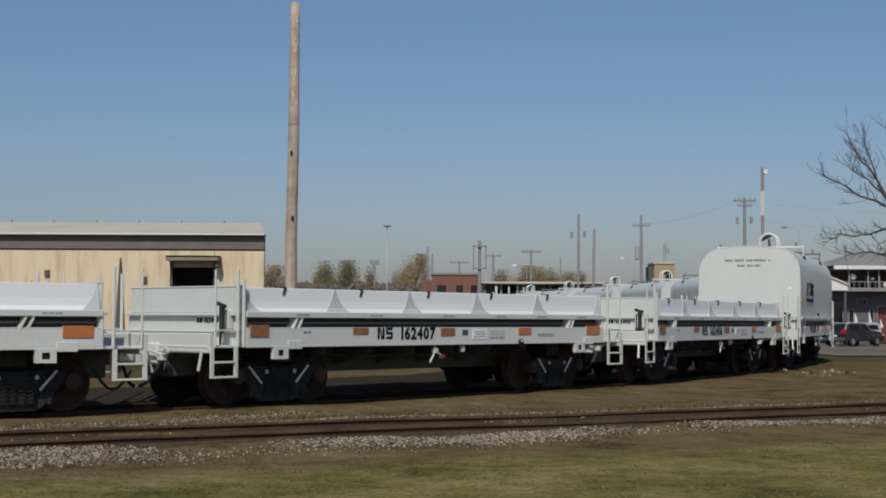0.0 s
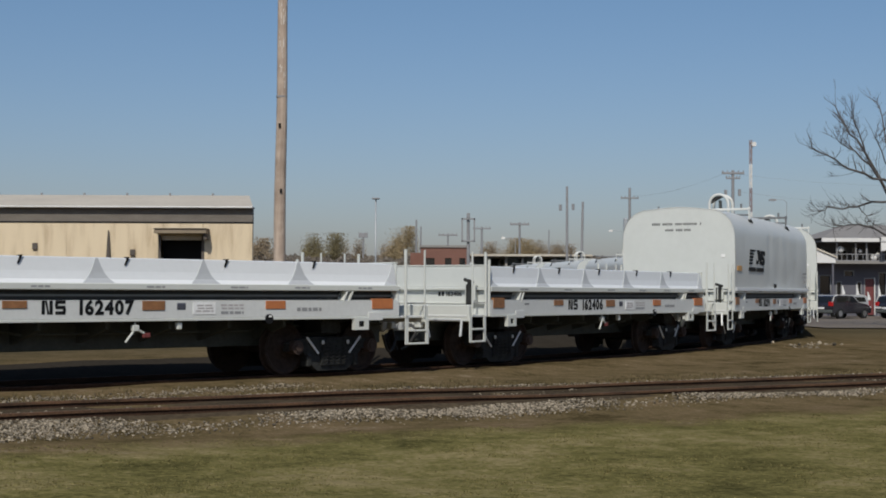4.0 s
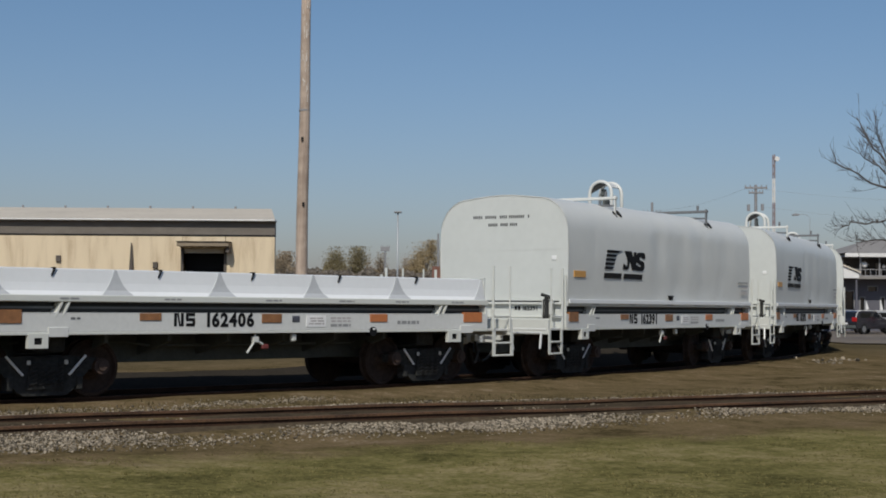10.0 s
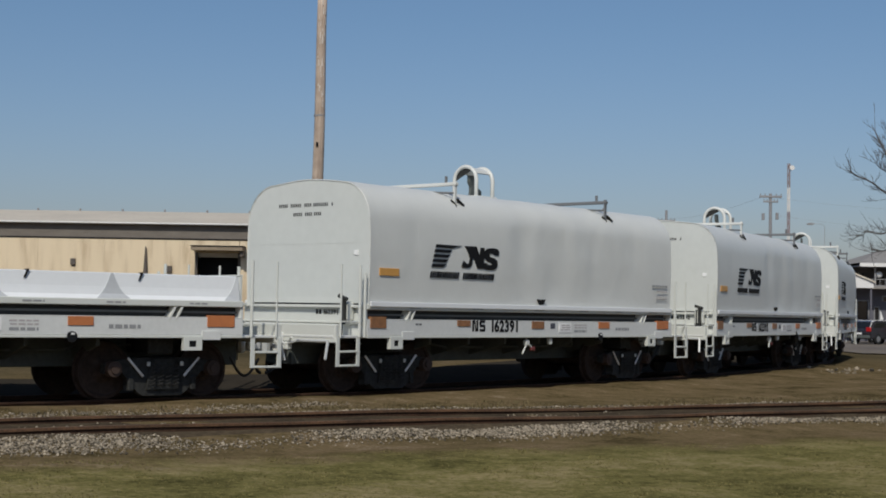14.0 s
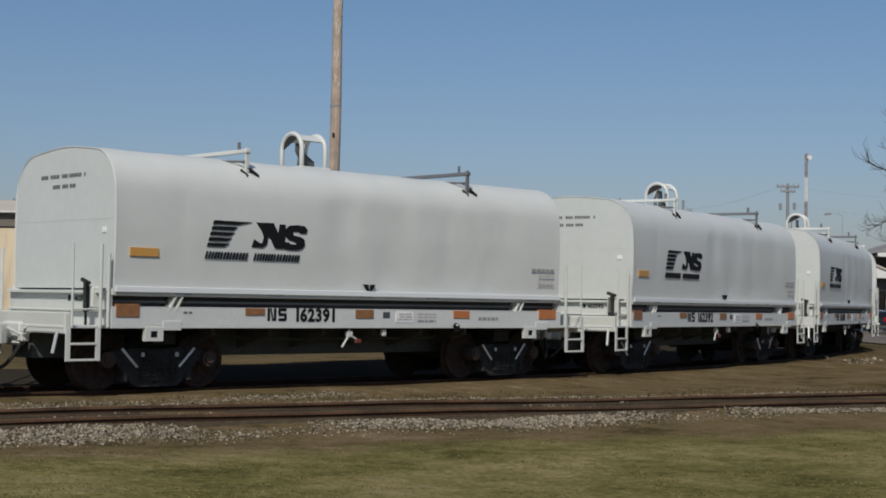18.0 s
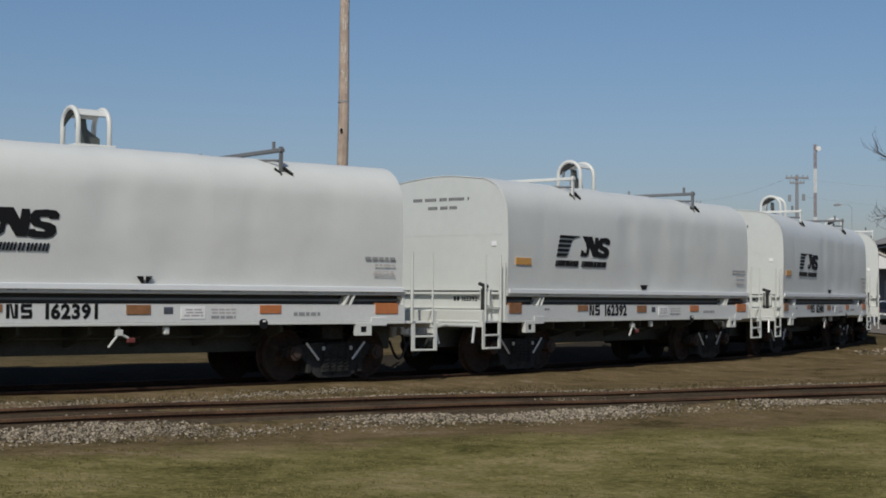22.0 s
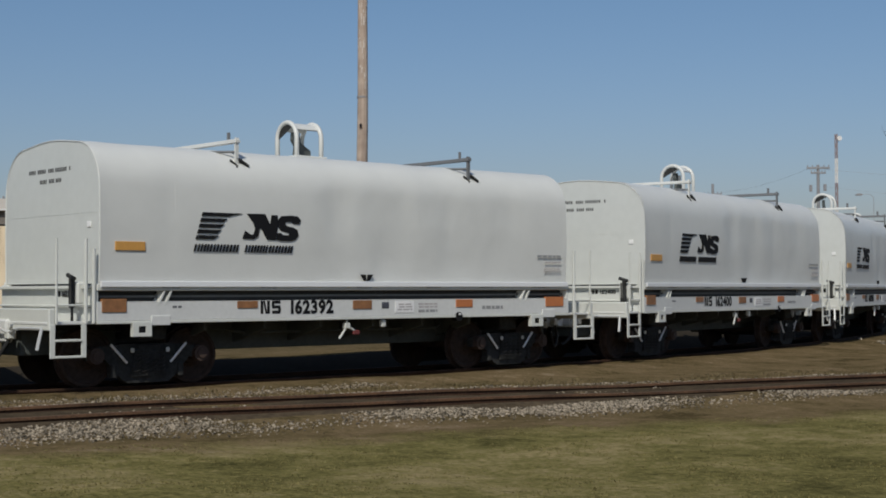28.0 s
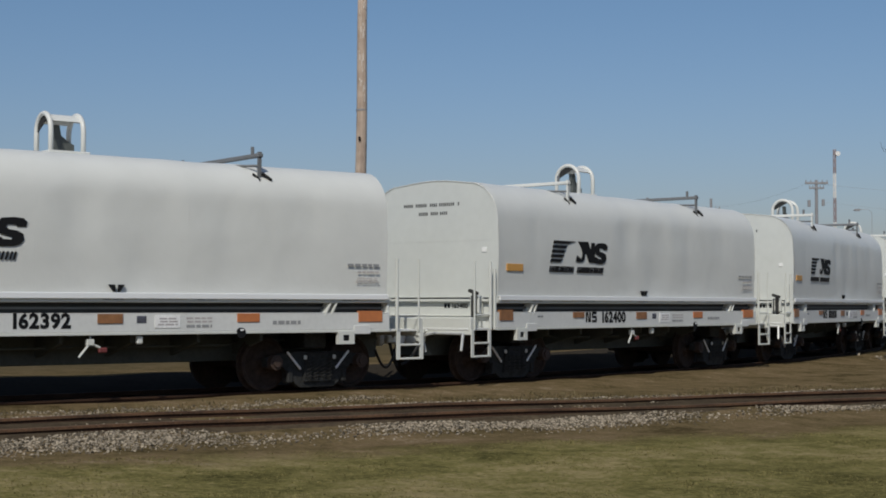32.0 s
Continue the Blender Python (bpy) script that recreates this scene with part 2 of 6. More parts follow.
def writing(words, size, mat, name, parent, m, label="", bold=0.0, spacing=1.10):
    """Words in the built-in font, as a mesh; m turns them from the flat to where they stand."""
    cu = bpy.data.curves.new(name, "FONT")
    cu.body, cu.size, cu.extrude, cu.resolution_u = words, size, 0.002, 3
    cu.offset = bold
    cu.space_character = spacing
    for letter, form in zip(words, cu.body_format):
        if letter == "1":
            form.kerning = -9.0
    tmp = bpy.data.objects.new(name, cu)
    scene.collection.objects.link(tmp)
    bpy.context.view_layer.update()
    me = bpy.data.meshes.new_from_object(tmp.evaluated_get(bpy.context.evaluated_depsgraph_get()))
    bpy.data.objects.remove(tmp)
    bpy.data.curves.remove(cu)
    me.name = name
    me.materials.clear()
    me.materials.append(mat)
    ob = new(name, me)
    ob.parent = parent
    ob.matrix_basis = m
    if label:
        tagged(ob, label)
    return ob


def empty(name, m=None):
    e = new(name)
    e.empty_display_size = 0.3
    if m is not None:
        e.matrix_basis = m
    return e

# ---- the two tracks ----
class Line:
    """A track's centre line: a start, a heading in degrees and curvatures at distances along it."""

    def __init__(self, x, y, heading, knots, bends, s0=-80.0, s1=180.0, step=0.25):
        self.s = np.arange(s0, s1, step)
        th = np.cumsum(np.interp(self.s, knots, bends)) * step
        i = int(np.searchsorted(self.s, 0.0))
        self.th = th - th[i] + radians(heading)
        self.x, self.y = np.cumsum(np.cos(self.th)) * step, np.cumsum(np.sin(self.th)) * step
        self.x, self.y = self.x - self.x[i] + x, self.y - self.y[i] + y

    def at(self, s):
        return np.interp(s, self.s, self.x), np.interp(s, self.s, self.y)

    def heading(self, s):
        return float(np.interp(s, self.s, self.th))


TRAIN = Line(-2.895, 26.608, 46.19, [-30, -22, -8, 4, 10, 15, 20, 24, 28, 32, 36, 40, 44, 48, 52, 56, 60, 65, 70, 78, 90, 110],
             [-0.0, -0.0073, 0.0159, 0.0194, 0.0181, 0.0128, 0.0084, 0.0111, 0.0188, 0.0239, 0.0231, 0.0189, 0.0139, 0.0094, 0.0061, 0.0044, 0.0039, 0.0041, 0.0042, 0.003, 0.0007, -0.0])
SIDING = Line(-5.1, 17.0, 30.5, [-40, -10, 14, 60], [0.004, 0.004, -0.006, -0.004], s0=-60, s1=140)
RAIL_SECTION = [(-0.07, -0.165), (0.07, -0.165), (0.07, -0.15), (0.012, -0.125), (0.012, -0.045), (0.036, -0.032), (0.036, -0.004), (0.028, 0.0), (-0.028, 0.0), (-0.036, -0.004), (-0.036, -0.032), (-0.012, -0.045), (-0.012, -0.125), (-0.07, -0.15)]


def lay_rail(line, off, z, s0, s1, name, label, lift, heads):
    verts, faces, n = [], [], len(RAIL_SECTION)
    ss = np.arange(s0, s1, 1.0)
    for s in ss:
        x, y = line.at(s)
        th = line.heading(s)
        for a, h in RAIL_SECTION:
            verts.append((x + (off + a) * math.sin(th), y - (off + a) * math.cos(th), z + h + lift(s)))
    for i in range(len(ss) - 1):
        for k in range(n):
            a, b = i * n + k, i * n + (k + 1) % n
            faces.append((a, b, b + n, a + n))
    ob = raw(name, verts, faces, RAIL)
    ob.data.materials.append(RAILTOP)
    for i, p in enumerate(ob.data.polygons):
        if i % n in heads:
            p.material_index = 1
    return tagged(ob, label, "rail", kind="structure")


def wave(s):
    return 0.012 * math.sin(s * 0.55) + 0.008 * math.sin(s * 1.3 + 1)


for off in (-0.7525, 0.7525):
    lay_rail(TRAIN, off, 0.0, -70, 170, "train_rail", "rusty curved rail under the coil cars", lambda s: 0.0, (7,))
    lay_rail(SIDING, off, 0.08, -50, 130, "siding_rail", "dark rusted rail of the unused siding in the dirt", wave, (5, 6, 7, 8))


# ---- ground: one sheet, grass before the siding, dry weeds and dirt round the tracks ----
def ground_height(x, y):
    p = Vector((x * 0.35, y * 0.35, 0))
    near = 1.0 / (1.0 + (math.hypot(x, y) / 60.0) ** 2)
    z = -0.12 + near * (0.05 * noise.noise(p) + 0.025 * noise.noise(p * 3.1))
    # the siding lies in a low bank; the weedy strip between the tracks is slightly proud
    i = min(range(0, len(SIDING.s), 16), key=lambda k: (SIDING.x[k] - x) ** 2 + (SIDING.y[k] - y) ** 2) if -40 < x < 60 and 0 < y < 70 else None
    if i is not None:
        th = SIDING.th[i]
        d = -(x - SIDING.x[i]) * math.sin(th) + (y - SIDING.y[i]) * math.cos(th)
        if abs(d) < 0.95:
            z += 0.10
        elif abs(d) < 1.9:
            z += 0.10 * (1.9 - abs(d)) / 0.95
        if 1.2 < d < 3.2:
            z += 0.05
        j = min(range(0, len(TRAIN.s), 8), key=lambda k: (TRAIN.x[k] - x) ** 2 + (TRAIN.y[k] - y) ** 2)
        d = (x - TRAIN.x[j]) * math.sin(TRAIN.th[j]) - (y - TRAIN.y[j]) * math.cos(TRAIN.th[j])
        if -1.9 < d < 0.95:
            z -= 0.10 * min(1.0, (0.95 - d) / 0.4, (d + 1.9) / 0.5)
        elif -20.0 < d <= -1.9:
            z += (0.26 + 0.016 * min(17.0, max(0.0, y - 29.0))) * min(1.0, (-1.9 - d) / 1.4, (d + 20.0) / 6.0)
        if 0.85 < d < 2.6:
            z += 0.085 * min(1.0, (2.6 - d) / 1.0)
    return z


def ground_sheet():
    def axis(lo, hi, fine0, fine1, step):
        out, v, g = [], fine0, step
        while v < fine1:
            out.append(v)
            v += step
        while v < hi:
            out.append(v)
            g *= 1.35
            v += g
        out.append(hi)
        v, g, pre = fine0 - step, step, []
        while v > lo:
            pre.append(v)
            g *= 1.35
            v -= g
        return [lo] + pre[::-1] + out
    xs, ys = axis(-2500, 2500, -16, 24, 0.42), axis(-300, 3500, 7, 44, 0.42)
    verts = [(x, y, ground_height(x, y)) for y in ys for x in xs]
    w = len(xs)
    faces = [(j * w + i, j * w + i + 1, (j + 1) * w + i + 1, (j + 1) * w + i) for j in range(len(ys) - 1) for i in range(w - 1)]
    m = bpy.data.materials.new("grass_and_dirt")
    m.use_nodes = True
    n, l = m.node_tree.nodes, m.node_tree.links
    bsdf = n["Principled BSDF"]
    bsdf.inputs["Roughness"].default_value = 0.95
    bsdf.inputs["Specular IOR Level"].default_value = 0.0
    co = n.new("ShaderNodeNewGeometry")

    def tex(scale, detail=5, stretch=None):
        t = n.new("ShaderNodeTexNoise")
        t.inputs["Scale"].default_value, t.inputs["Detail"].default_value = scale, detail
        if stretch:
            mp = n.new("ShaderNodeMapping")
            mp.inputs["Scale"].default_value = stretch
            l.new(co.outputs["Position"], mp.inputs["Vector"])
            l.new(mp.outputs["Vector"], t.inputs["Vector"])
        else:
            l.new(co.outputs["Position"], t.inputs["Vector"])
        return t.outputs["Fac"]

    def ramp(value, stops):
        r = n.new("ShaderNodeValToRGB")
        while len(r.color_ramp.elements) < len(stops):
            r.color_ramp.elements.new(0.5)
        for e, (p, c) in zip(r.color_ramp.elements, stops):
            e.position, e.color = p, (*c, 1)
        l.new(value, r.inputs["Fac"])
        return r.outputs["Color"]

    def mixc(fac, a, b):
        x = n.new("ShaderNodeMix")
        x.data_type = "RGBA"
        l.new(fac, x.inputs["Factor"])
        l.new(a, x.inputs["A"])
        l.new(b, x.inputs["B"])
        return x.outputs["Result"]

    def math_(op, a, b):
        x = n.new("ShaderNodeMath")
        x.operation = op
        for s, v in zip(x.inputs, (a, b)):
            if isinstance(v, (int, float)):
                s.default_value = v
            else:
                l.new(v, s)
        return x.outputs[0]
    grass = ramp(math_("ADD", math_("ADD", math_("MULTIPLY", tex(0.55, 6), 0.42), math_("MULTIPLY", tex(3.0, 6), 0.28)), math_("MULTIPLY", tex(15, 5), 0.30)), ((0.36, (0.058, 0.053, 0.020)), (0.49, (0.153, 0.133, 0.049)), (0.61, (0.262, 0.208, 0.104))))
    weeds = ramp(math_("ADD", math_("ADD", math_("MULTIPLY", tex(0.8, 6), 0.42), math_("MULTIPLY", tex(3.4, 6), 0.28)), math_("MULTIPLY", tex(17, 5), 0.30)), ((0.40, (0.064, 0.048, 0.023)), (0.48, (0.124, 0.092, 0.046)), (0.57, (0.160, 0.114, 0.063)), (0.65, (0.235, 0.182, 0.120))))
    far = ramp(tex(0.06, 8), ((0.35, (0.063, 0.051, 0.028)), (0.65, (0.142, 0.111, 0.065))))
    sep = n.new("ShaderNodeSeparateXYZ")
    l.new(co.outputs["Position"], sep.inputs[0])
    # the lawn's edge runs along the siding; d: metres from it towards the tracks
    th = radians(29.0)
    d = math_("SUBTRACT", math_("ADD", math_("MULTIPLY", sep.outputs["X"], -math.sin(th)), math_("MULTIPLY", sep.outputs["Y"], math.cos(th))), 14.35)
    d = math_("ADD", d, math_("MULTIPLY", math_("SUBTRACT", tex(0.8, 6), 0.5), 2.4))
    step = n.new("ShaderNodeMapRange")
    step.interpolation_type = "SMOOTHSTEP"
    step.inputs["From Min"].default_value, step.inputs["From Max"].default_value = -0.7, 0.6
    l.new(d, step.inputs["Value"])
    farstep = n.new("ShaderNodeMapRange")
    farstep.inputs["From Min"].default_value, farstep.inputs["From Max"].default_value = 33, 43
    l.new(math_("SUBTRACT", sep.outputs["Y"], sep.outputs["X"]), farstep.inputs["Value"])
    col = mixc(farstep.outputs["Result"], mixc(step.outputs["Result"], grass, weeds), far)
    l.new(col, bsdf.inputs["Base Color"])
    bp = n.new("ShaderNodeBump")
    bp.inputs["Strength"].default_value, bp.inputs["Distance"].default_value = 0.9, 0.06
    l.new(math_("ADD", tex(9, 8), math_("MULTIPLY", tex(2.2, 6), 1.2)), bp.inputs["Height"])
    l.new(bp.outputs["Normal"], bsdf.inputs["Normal"])
    ob = raw("ground", verts, faces, m, smooth=True)
    return tagged(ob, "olive mown grass turning to dry brown weeds and dirt along the tracks", "ground", kind="structure")


ground_sheet()


def track_bed():
    """Dark bed between and beside the curved track's rails, the train's shadow in its colour."""
    ss = np.arange(-60, 160, 0.5)
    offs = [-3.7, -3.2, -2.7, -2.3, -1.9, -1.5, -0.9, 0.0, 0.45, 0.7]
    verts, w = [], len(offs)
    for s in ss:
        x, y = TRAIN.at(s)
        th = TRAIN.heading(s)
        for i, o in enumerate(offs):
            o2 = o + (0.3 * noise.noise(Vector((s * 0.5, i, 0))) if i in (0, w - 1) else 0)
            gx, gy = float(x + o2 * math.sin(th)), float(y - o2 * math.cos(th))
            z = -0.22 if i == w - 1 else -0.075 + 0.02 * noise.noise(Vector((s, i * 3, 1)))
            # the painted shadow reaches a little up the bank behind
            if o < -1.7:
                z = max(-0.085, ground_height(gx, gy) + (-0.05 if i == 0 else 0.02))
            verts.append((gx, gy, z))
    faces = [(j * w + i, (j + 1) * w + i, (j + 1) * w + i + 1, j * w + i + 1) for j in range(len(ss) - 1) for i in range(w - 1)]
    tagged(raw("track_bed", verts, faces, SHADEBED, smooth=True), "dark oily cinder bed of the curved track", "track bed", kind="structure")


track_bed()


def siding_bed():
    """Brown dirt packed between and beside the siding's rails."""
    ss = np.arange(-46, 120, 0.5)
    offs = [-1.35, -1.0, -0.5, 0.0, 0.5, 0.9, 1.15]
    verts, w = [], len(offs)
    for s in ss:
        x, y = SIDING.at(s)
        th = SIDING.heading(s)
        for i, o in enumerate(offs):
            o2 = o + (0.3 * noise.noise(Vector((s * 0.4, i, 5))) if i in (0, w - 1) else 0)
            z = -0.10 if i in (0, w - 1) else 0.008 + 0.03 * noise.noise(Vector((s * 0.8, i * 3, 2)))
            verts.append((float(x + o2 * math.sin(th)), float(y - o2 * math.cos(th)), z))
    faces = [(j * w + i, (j + 1) * w + i, (j + 1) * w + i + 1, j * w + i + 1) for j in range(len(ss) - 1) for i in range(w - 1)]
    tagged(raw("siding_bed", verts, faces, SIDINGDIRT, smooth=True), "brown packed dirt between the siding's rails", "track bed", kind="structure")


siding_bed()


def scatter(name, label, category, mat, count, place, size, seed, lift=0.0):
    """Many small angular pieces in one object: each a squashed, turned, uneven solid."""
    rnd = random.Random(seed)
    base = [(1, 0, 0), (-1, 0, 0), (0, 1, 0), (0, -1, 0), (0, 0, 1), (0, 0, -1)]
    tris = [(0, 2, 4), (2, 1, 4), (1, 3, 4), (3, 0, 4), (2, 0, 5), (1, 2, 5), (3, 1, 5), (0, 3, 5)]
    verts, faces = [], []
    for _ in range(count):
        x, y = place(rnd)
        z = ground_height(x, y)
        r = size[0] + (size[1] - size[0]) * rnd.random() ** 2.2
        q = Euler((rnd.uniform(0, 6.3), rnd.uniform(0, 6.3), rnd.uniform(0, 6.3))).to_matrix()
        o = len(verts)
        for v in base:
            p = q @ (Vector(v) * r * rnd.uniform(0.7, 1.25))
            verts.append((x + p.x, y + p.y, z + lift + 0.25 * r + p.z * 0.75))
        faces += [(a + o, b + o, c + o) for a, b, c in tris]
    return tagged(raw(name, verts, faces, mat), label, category, kind="stuff")


def beside(line, s0, s1, d0, d1, patchy=0.0, taper=0.0):
    def place(rnd):
        while True:
            s = rnd.uniform(s0, s1)
            thin = 1.0 - taper * min(1.0, max(0.0, (s + 2) / 14.0))
            if rnd.random() > thin ** 0.7:
                continue
            d = rnd.gauss(d0 + (d1 - d0) * thin / 2, abs(d1 - d0) * thin / 3.2)
            x, y = line.at(s)
            th = line.heading(s)
            x, y = float(x + d * math.sin(th)), float(y - d * math.cos(th))
            if noise.noise(Vector((x * 0.55, y * 0.55, 3))) + 0.35 > patchy * rnd.random() * 1.6:
                return x, y
    return place


scatter("ballast_gravel", "pale grey-tan gravel spilling from the siding onto the grass edge", "gravel", STONE, 42000, beside(SIDING, -16, 32, 0.85, 1.9, 1.05, 0.55), (0.006, 0.025), 3, 0.006)
scatter("ballast_strip", "thin pale gravel strip between the two tracks", "gravel", STONE, 4500, beside(SIDING, -14, 18, -1.75, -0.95, 1.5, 0.3), (0.006, 0.026), 4, 0.05)
scatter("ballast_streak", "pale sandy gravel streak beside the curved track", "gravel", STONE, 4500, beside(TRAIN, -14, -1, 2.0, 2.5, 1.9), (0.005, 0.022), 14, 0.006)
scatter("track_stones", "scattered stones between the siding rails", "gravel", STONE, 2600, beside(SIDING, -14, 30, -0.6, 0.6, 0.9), (0.006, 0.028), 5)
scatter("crossing_stones", "pale broken stones beside the curved track", "gravel", STONE, 70, beside(TRAIN, 20, 24.5, 1.9, 2.9, 0.2), (0.02, 0.10), 6)


def blades(name, label, mat, count, place, tall, seed, width=0.006):
    """Thin bent blades of grass in tufts, in one object."""
    rnd = random.Random(seed)
    verts, faces = [], []
    while count > 0:
        x, y = place(rnd)
        z = ground_height(x, y) - 0.004
        for _ in range(rnd.randint(4, 9)):
            a, h = rnd.uniform(0, 6.28), rnd.uniform(*tall)
            bx, by = x + rnd.gauss(0, 0.03), y + rnd.gauss(0, 0.03)
            dx, dy = math.cos(a), math.sin(a)
            l = rnd.uniform(0.2, 0.8) * h
            w = width * rnd.uniform(0.7, 1.6)
            o = len(verts)
            verts += [(bx - dy * w, by + dx * w, z), (bx + dy * w, by - dx * w, z), (bx + dx * l * 0.4 + dy * w * 0.7, by + dy * l * 0.4 - dx * w * 0.7, z + h * 0.65), (bx + dx * l, by + dy * l, z + h)]
            faces += [(o, o + 1, o + 2), (o, o + 2, o + 3)]
            count -= 1
    return tagged(raw(name, verts, faces, mat), label, "grass", kind="stuff")


def lawn(rnd):
    while True:
        y = rnd.uniform(9.8, 19.5)
        x = rnd.uniform(-0.40, 0.36) * y
        if (y - 17.0) - (x + 5.1) * 0.58 < -2.6 * 1.15 and noise.noise(Vector((x * 0.9, y * 0.9, 9))) > rnd.uniform(-0.6, 0.25):
            return x, y


def verge(rnd):
    while True:
        s, d = rnd.uniform(-14, 40), rnd.uniform(-5.0, -1.4)
        x, y = SIDING.at(s)
        th = SIDING.heading(s)
        x, y = float(x + d * math.sin(th)), float(y - d * math.cos(th))
        gap = float(np.min((TRAIN.x - x) ** 2 + (TRAIN.y - y) ** 2)) ** 0.5
        if gap > 1.7 and noise.noise(Vector((x * 0.7, y * 0.7, 5))) > rnd.uniform(-0.4, 0.5):
            return x, y


blades("lawn_grass", "short olive-green grass with straw blades on the lawn", GREENGRASS, 50000, lawn, (0.005, 0.015), 41)
blades("verge_weeds", "dry tan weeds between the two tracks", DRYGRASS, 24000, verge, (0.015, 0.06), 43, 0.007)

# ---- coil cars ----
LENGTH, TRUCKS, WHEEL_R = 12.4535, 3.87, 0.457
NEAR = -1.58      # the side that faces the camera


def side_frame_mesh(y):
    bm = bmesh.new()
    outline = [(-1.02, 0.42), (-1.02, 0.56), (-0.78, 0.62), (-0.42, 0.66), (0.42, 0.66), (0.78, 0.62), (1.02, 0.56), (1.02, 0.42), (0.72, 0.44), (0.44, 0.12), (0.34, 0.06), (-0.34, 0.06), (-0.44, 0.12), (-0.72, 0.44)]
    plate(bm, outline, y - 0.07, y + 0.07)
    return bm


def wheelset_mesh():
    bm = bmesh.new()
    tube(bm, [(0, -1.12, 0), (0, 1.12, 0)], 0.075, 12)
    for side in (-1, 1):
        prof = [(0.69, 0.485), (0.72, 0.485), (0.735, WHEEL_R), (0.83, WHEEL_R - 0.01), (0.835, 0.40), (0.80, 0.37), (0.775, 0.20), (0.80, 0.15), (0.84, 0.13), (0.84, 0.07), (0.68, 0.07), (0.69, 0.13), (0.715, 0.2), (0.70, 0.38)]
        k = 36
        rings = [[bm.verts.new((r * math.cos(2 * math.pi * i / k), side * y, r * math.sin(2 * math.pi * i / k))) for i in range(k)] for y, r in prof]
        for p, q in zip(rings, rings[1:] + rings[:1]):
            for i in range(k):
                bm.faces.new((p[i], p[(i + 1) % k], q[(i + 1) % k], q[i]))
    bmesh.ops.recalc_face_normals(bm, faces=bm.faces[:])
    return bm


def bogie(car, x):
    """Bolster, two side frames, springs, two wheelsets, brake rigging."""
    b = part("bogie", box(bmesh.new(), -0.2, 0.2, -1.15, 1.15, 0.36, 0.66, bevel=0.03), CAST, car, "black cast-steel four-wheel bogie")
    b.matrix_basis = pose(x, 0, 0)
    for y in (-1.02, 1.02):
        part("side_frame", side_frame_mesh(y), CAST, b)
        out = y + math.copysign(0.085, y)
        for sx in (-1, 1):
            lug = bmesh.new()
            tube(lug, [(sx * 0.89, y - 0.02, 0.49), (sx * 0.89, out + math.copysign(0.09, y), 0.49)], 0.125, 14)
            tube(lug, [(sx * 0.89, out + math.copysign(0.09, y), 0.49), (sx * 0.89, out + math.copysign(0.12, y), 0.49)], 0.075, 10)
            part("bearing_cap", lug, BEARING, b, "brown bearing end cap", smooth=False)
            # white bar stands for the sunlit edge of the frame's diagonal
            bar = bmesh.new()
            tube(bar, [(sx * 0.64, out + math.copysign(0.03, y), 0.66), (sx * 0.37, out + math.copysign(0.03, y), 0.37)], 0.020, 6)
            part("frame_rib", bar, PLACARD, b, "pale diagonal rib")
            br = bmesh.new()
            box(br, sx * 0.56 - 0.05, sx * 0.56 + 0.05, y - 0.1, y + 0.1, 0.14, 0.36, bevel=0.015)
            part("brake_shoe", br, CAST, b)
        pocket = bmesh.new()
        plate(pocket, [(-0.30, 0.16), (0.30, 0.16), (0.24, 0.58), (-0.24, 0.58)], out, out + math.copysign(0.03, y))
        part("spring_pocket", pocket, CAST, b)
        for k in range(4):
            sp = bmesh.new()
            cx = -0.21 + 0.14 * k
            tube(sp, [(cx + 0.05 * math.cos(a * 0.9), out + math.copysign(0.05, y) + 0.05 * math.sin(a * 0.9), 0.2 + 0.30 * a / 34) for a in range(35)], 0.010, 4)
            part("coil_spring", sp, HOSE, b)
        rod = bmesh.new()
        tube(rod, [(-0.3, out + math.copysign(0.04, y), 0.545), (0.3, out + math.copysign(0.04, y), 0.545)], 0.02, 6)
        part("bolster_gib", rod, CAST, b)
        for ex in (-0.3, 0.3):
            part("gib_lug", B(ex - 0.03, ex + 0.03, *sorted((out + math.copysign(0.06, y), out + math.copysign(0.09, y))), 0.53, 0.60, bevel=0.01), BRIGHT, b)
    for sx in (-1, 1):
        w = part("wheelset", wheelset_mesh(), WHEEL, b, "rust-brown steel wheelset")
        w.data.materials.append(TREAD)
        w.matrix_basis = pose(sx * 0.89, 0, WHEEL_R)
        beam = bmesh.new()
        box(beam, sx * 0.38 - 0.05, sx * 0.38 + 0.05, -0.75, 0.75, 0.30, 0.40, bevel=0.01)
        part("brake_beam", beam, CAST, b)
    return b


def bars(parent, name, x0, x1, z0, z1, y, mat, count=1, seed=1, label=""):
    """Unreadable small print: short bars in rows on the near side."""
    rnd = random.Random(seed)
    bm = bmesh.new()
    h = (z1 - z0) / (count * 2 - 1)
    for r in range(count):
        z = z1 - h * (2 * r + 1)
        x = x0 + rnd.uniform(0, 0.12) * (x1 - x0)
        while x < x1 - 0.02:
            w = min(rnd.uniform(0.25, 0.6) * min(0.25, x1 - x0), x1 - x)
            box(bm, x, x + w, y - 0.003, y, z, z + h)
            x += w + 0.025
    return tagged(part(name, bm, mat, parent, label), kind="stuff")


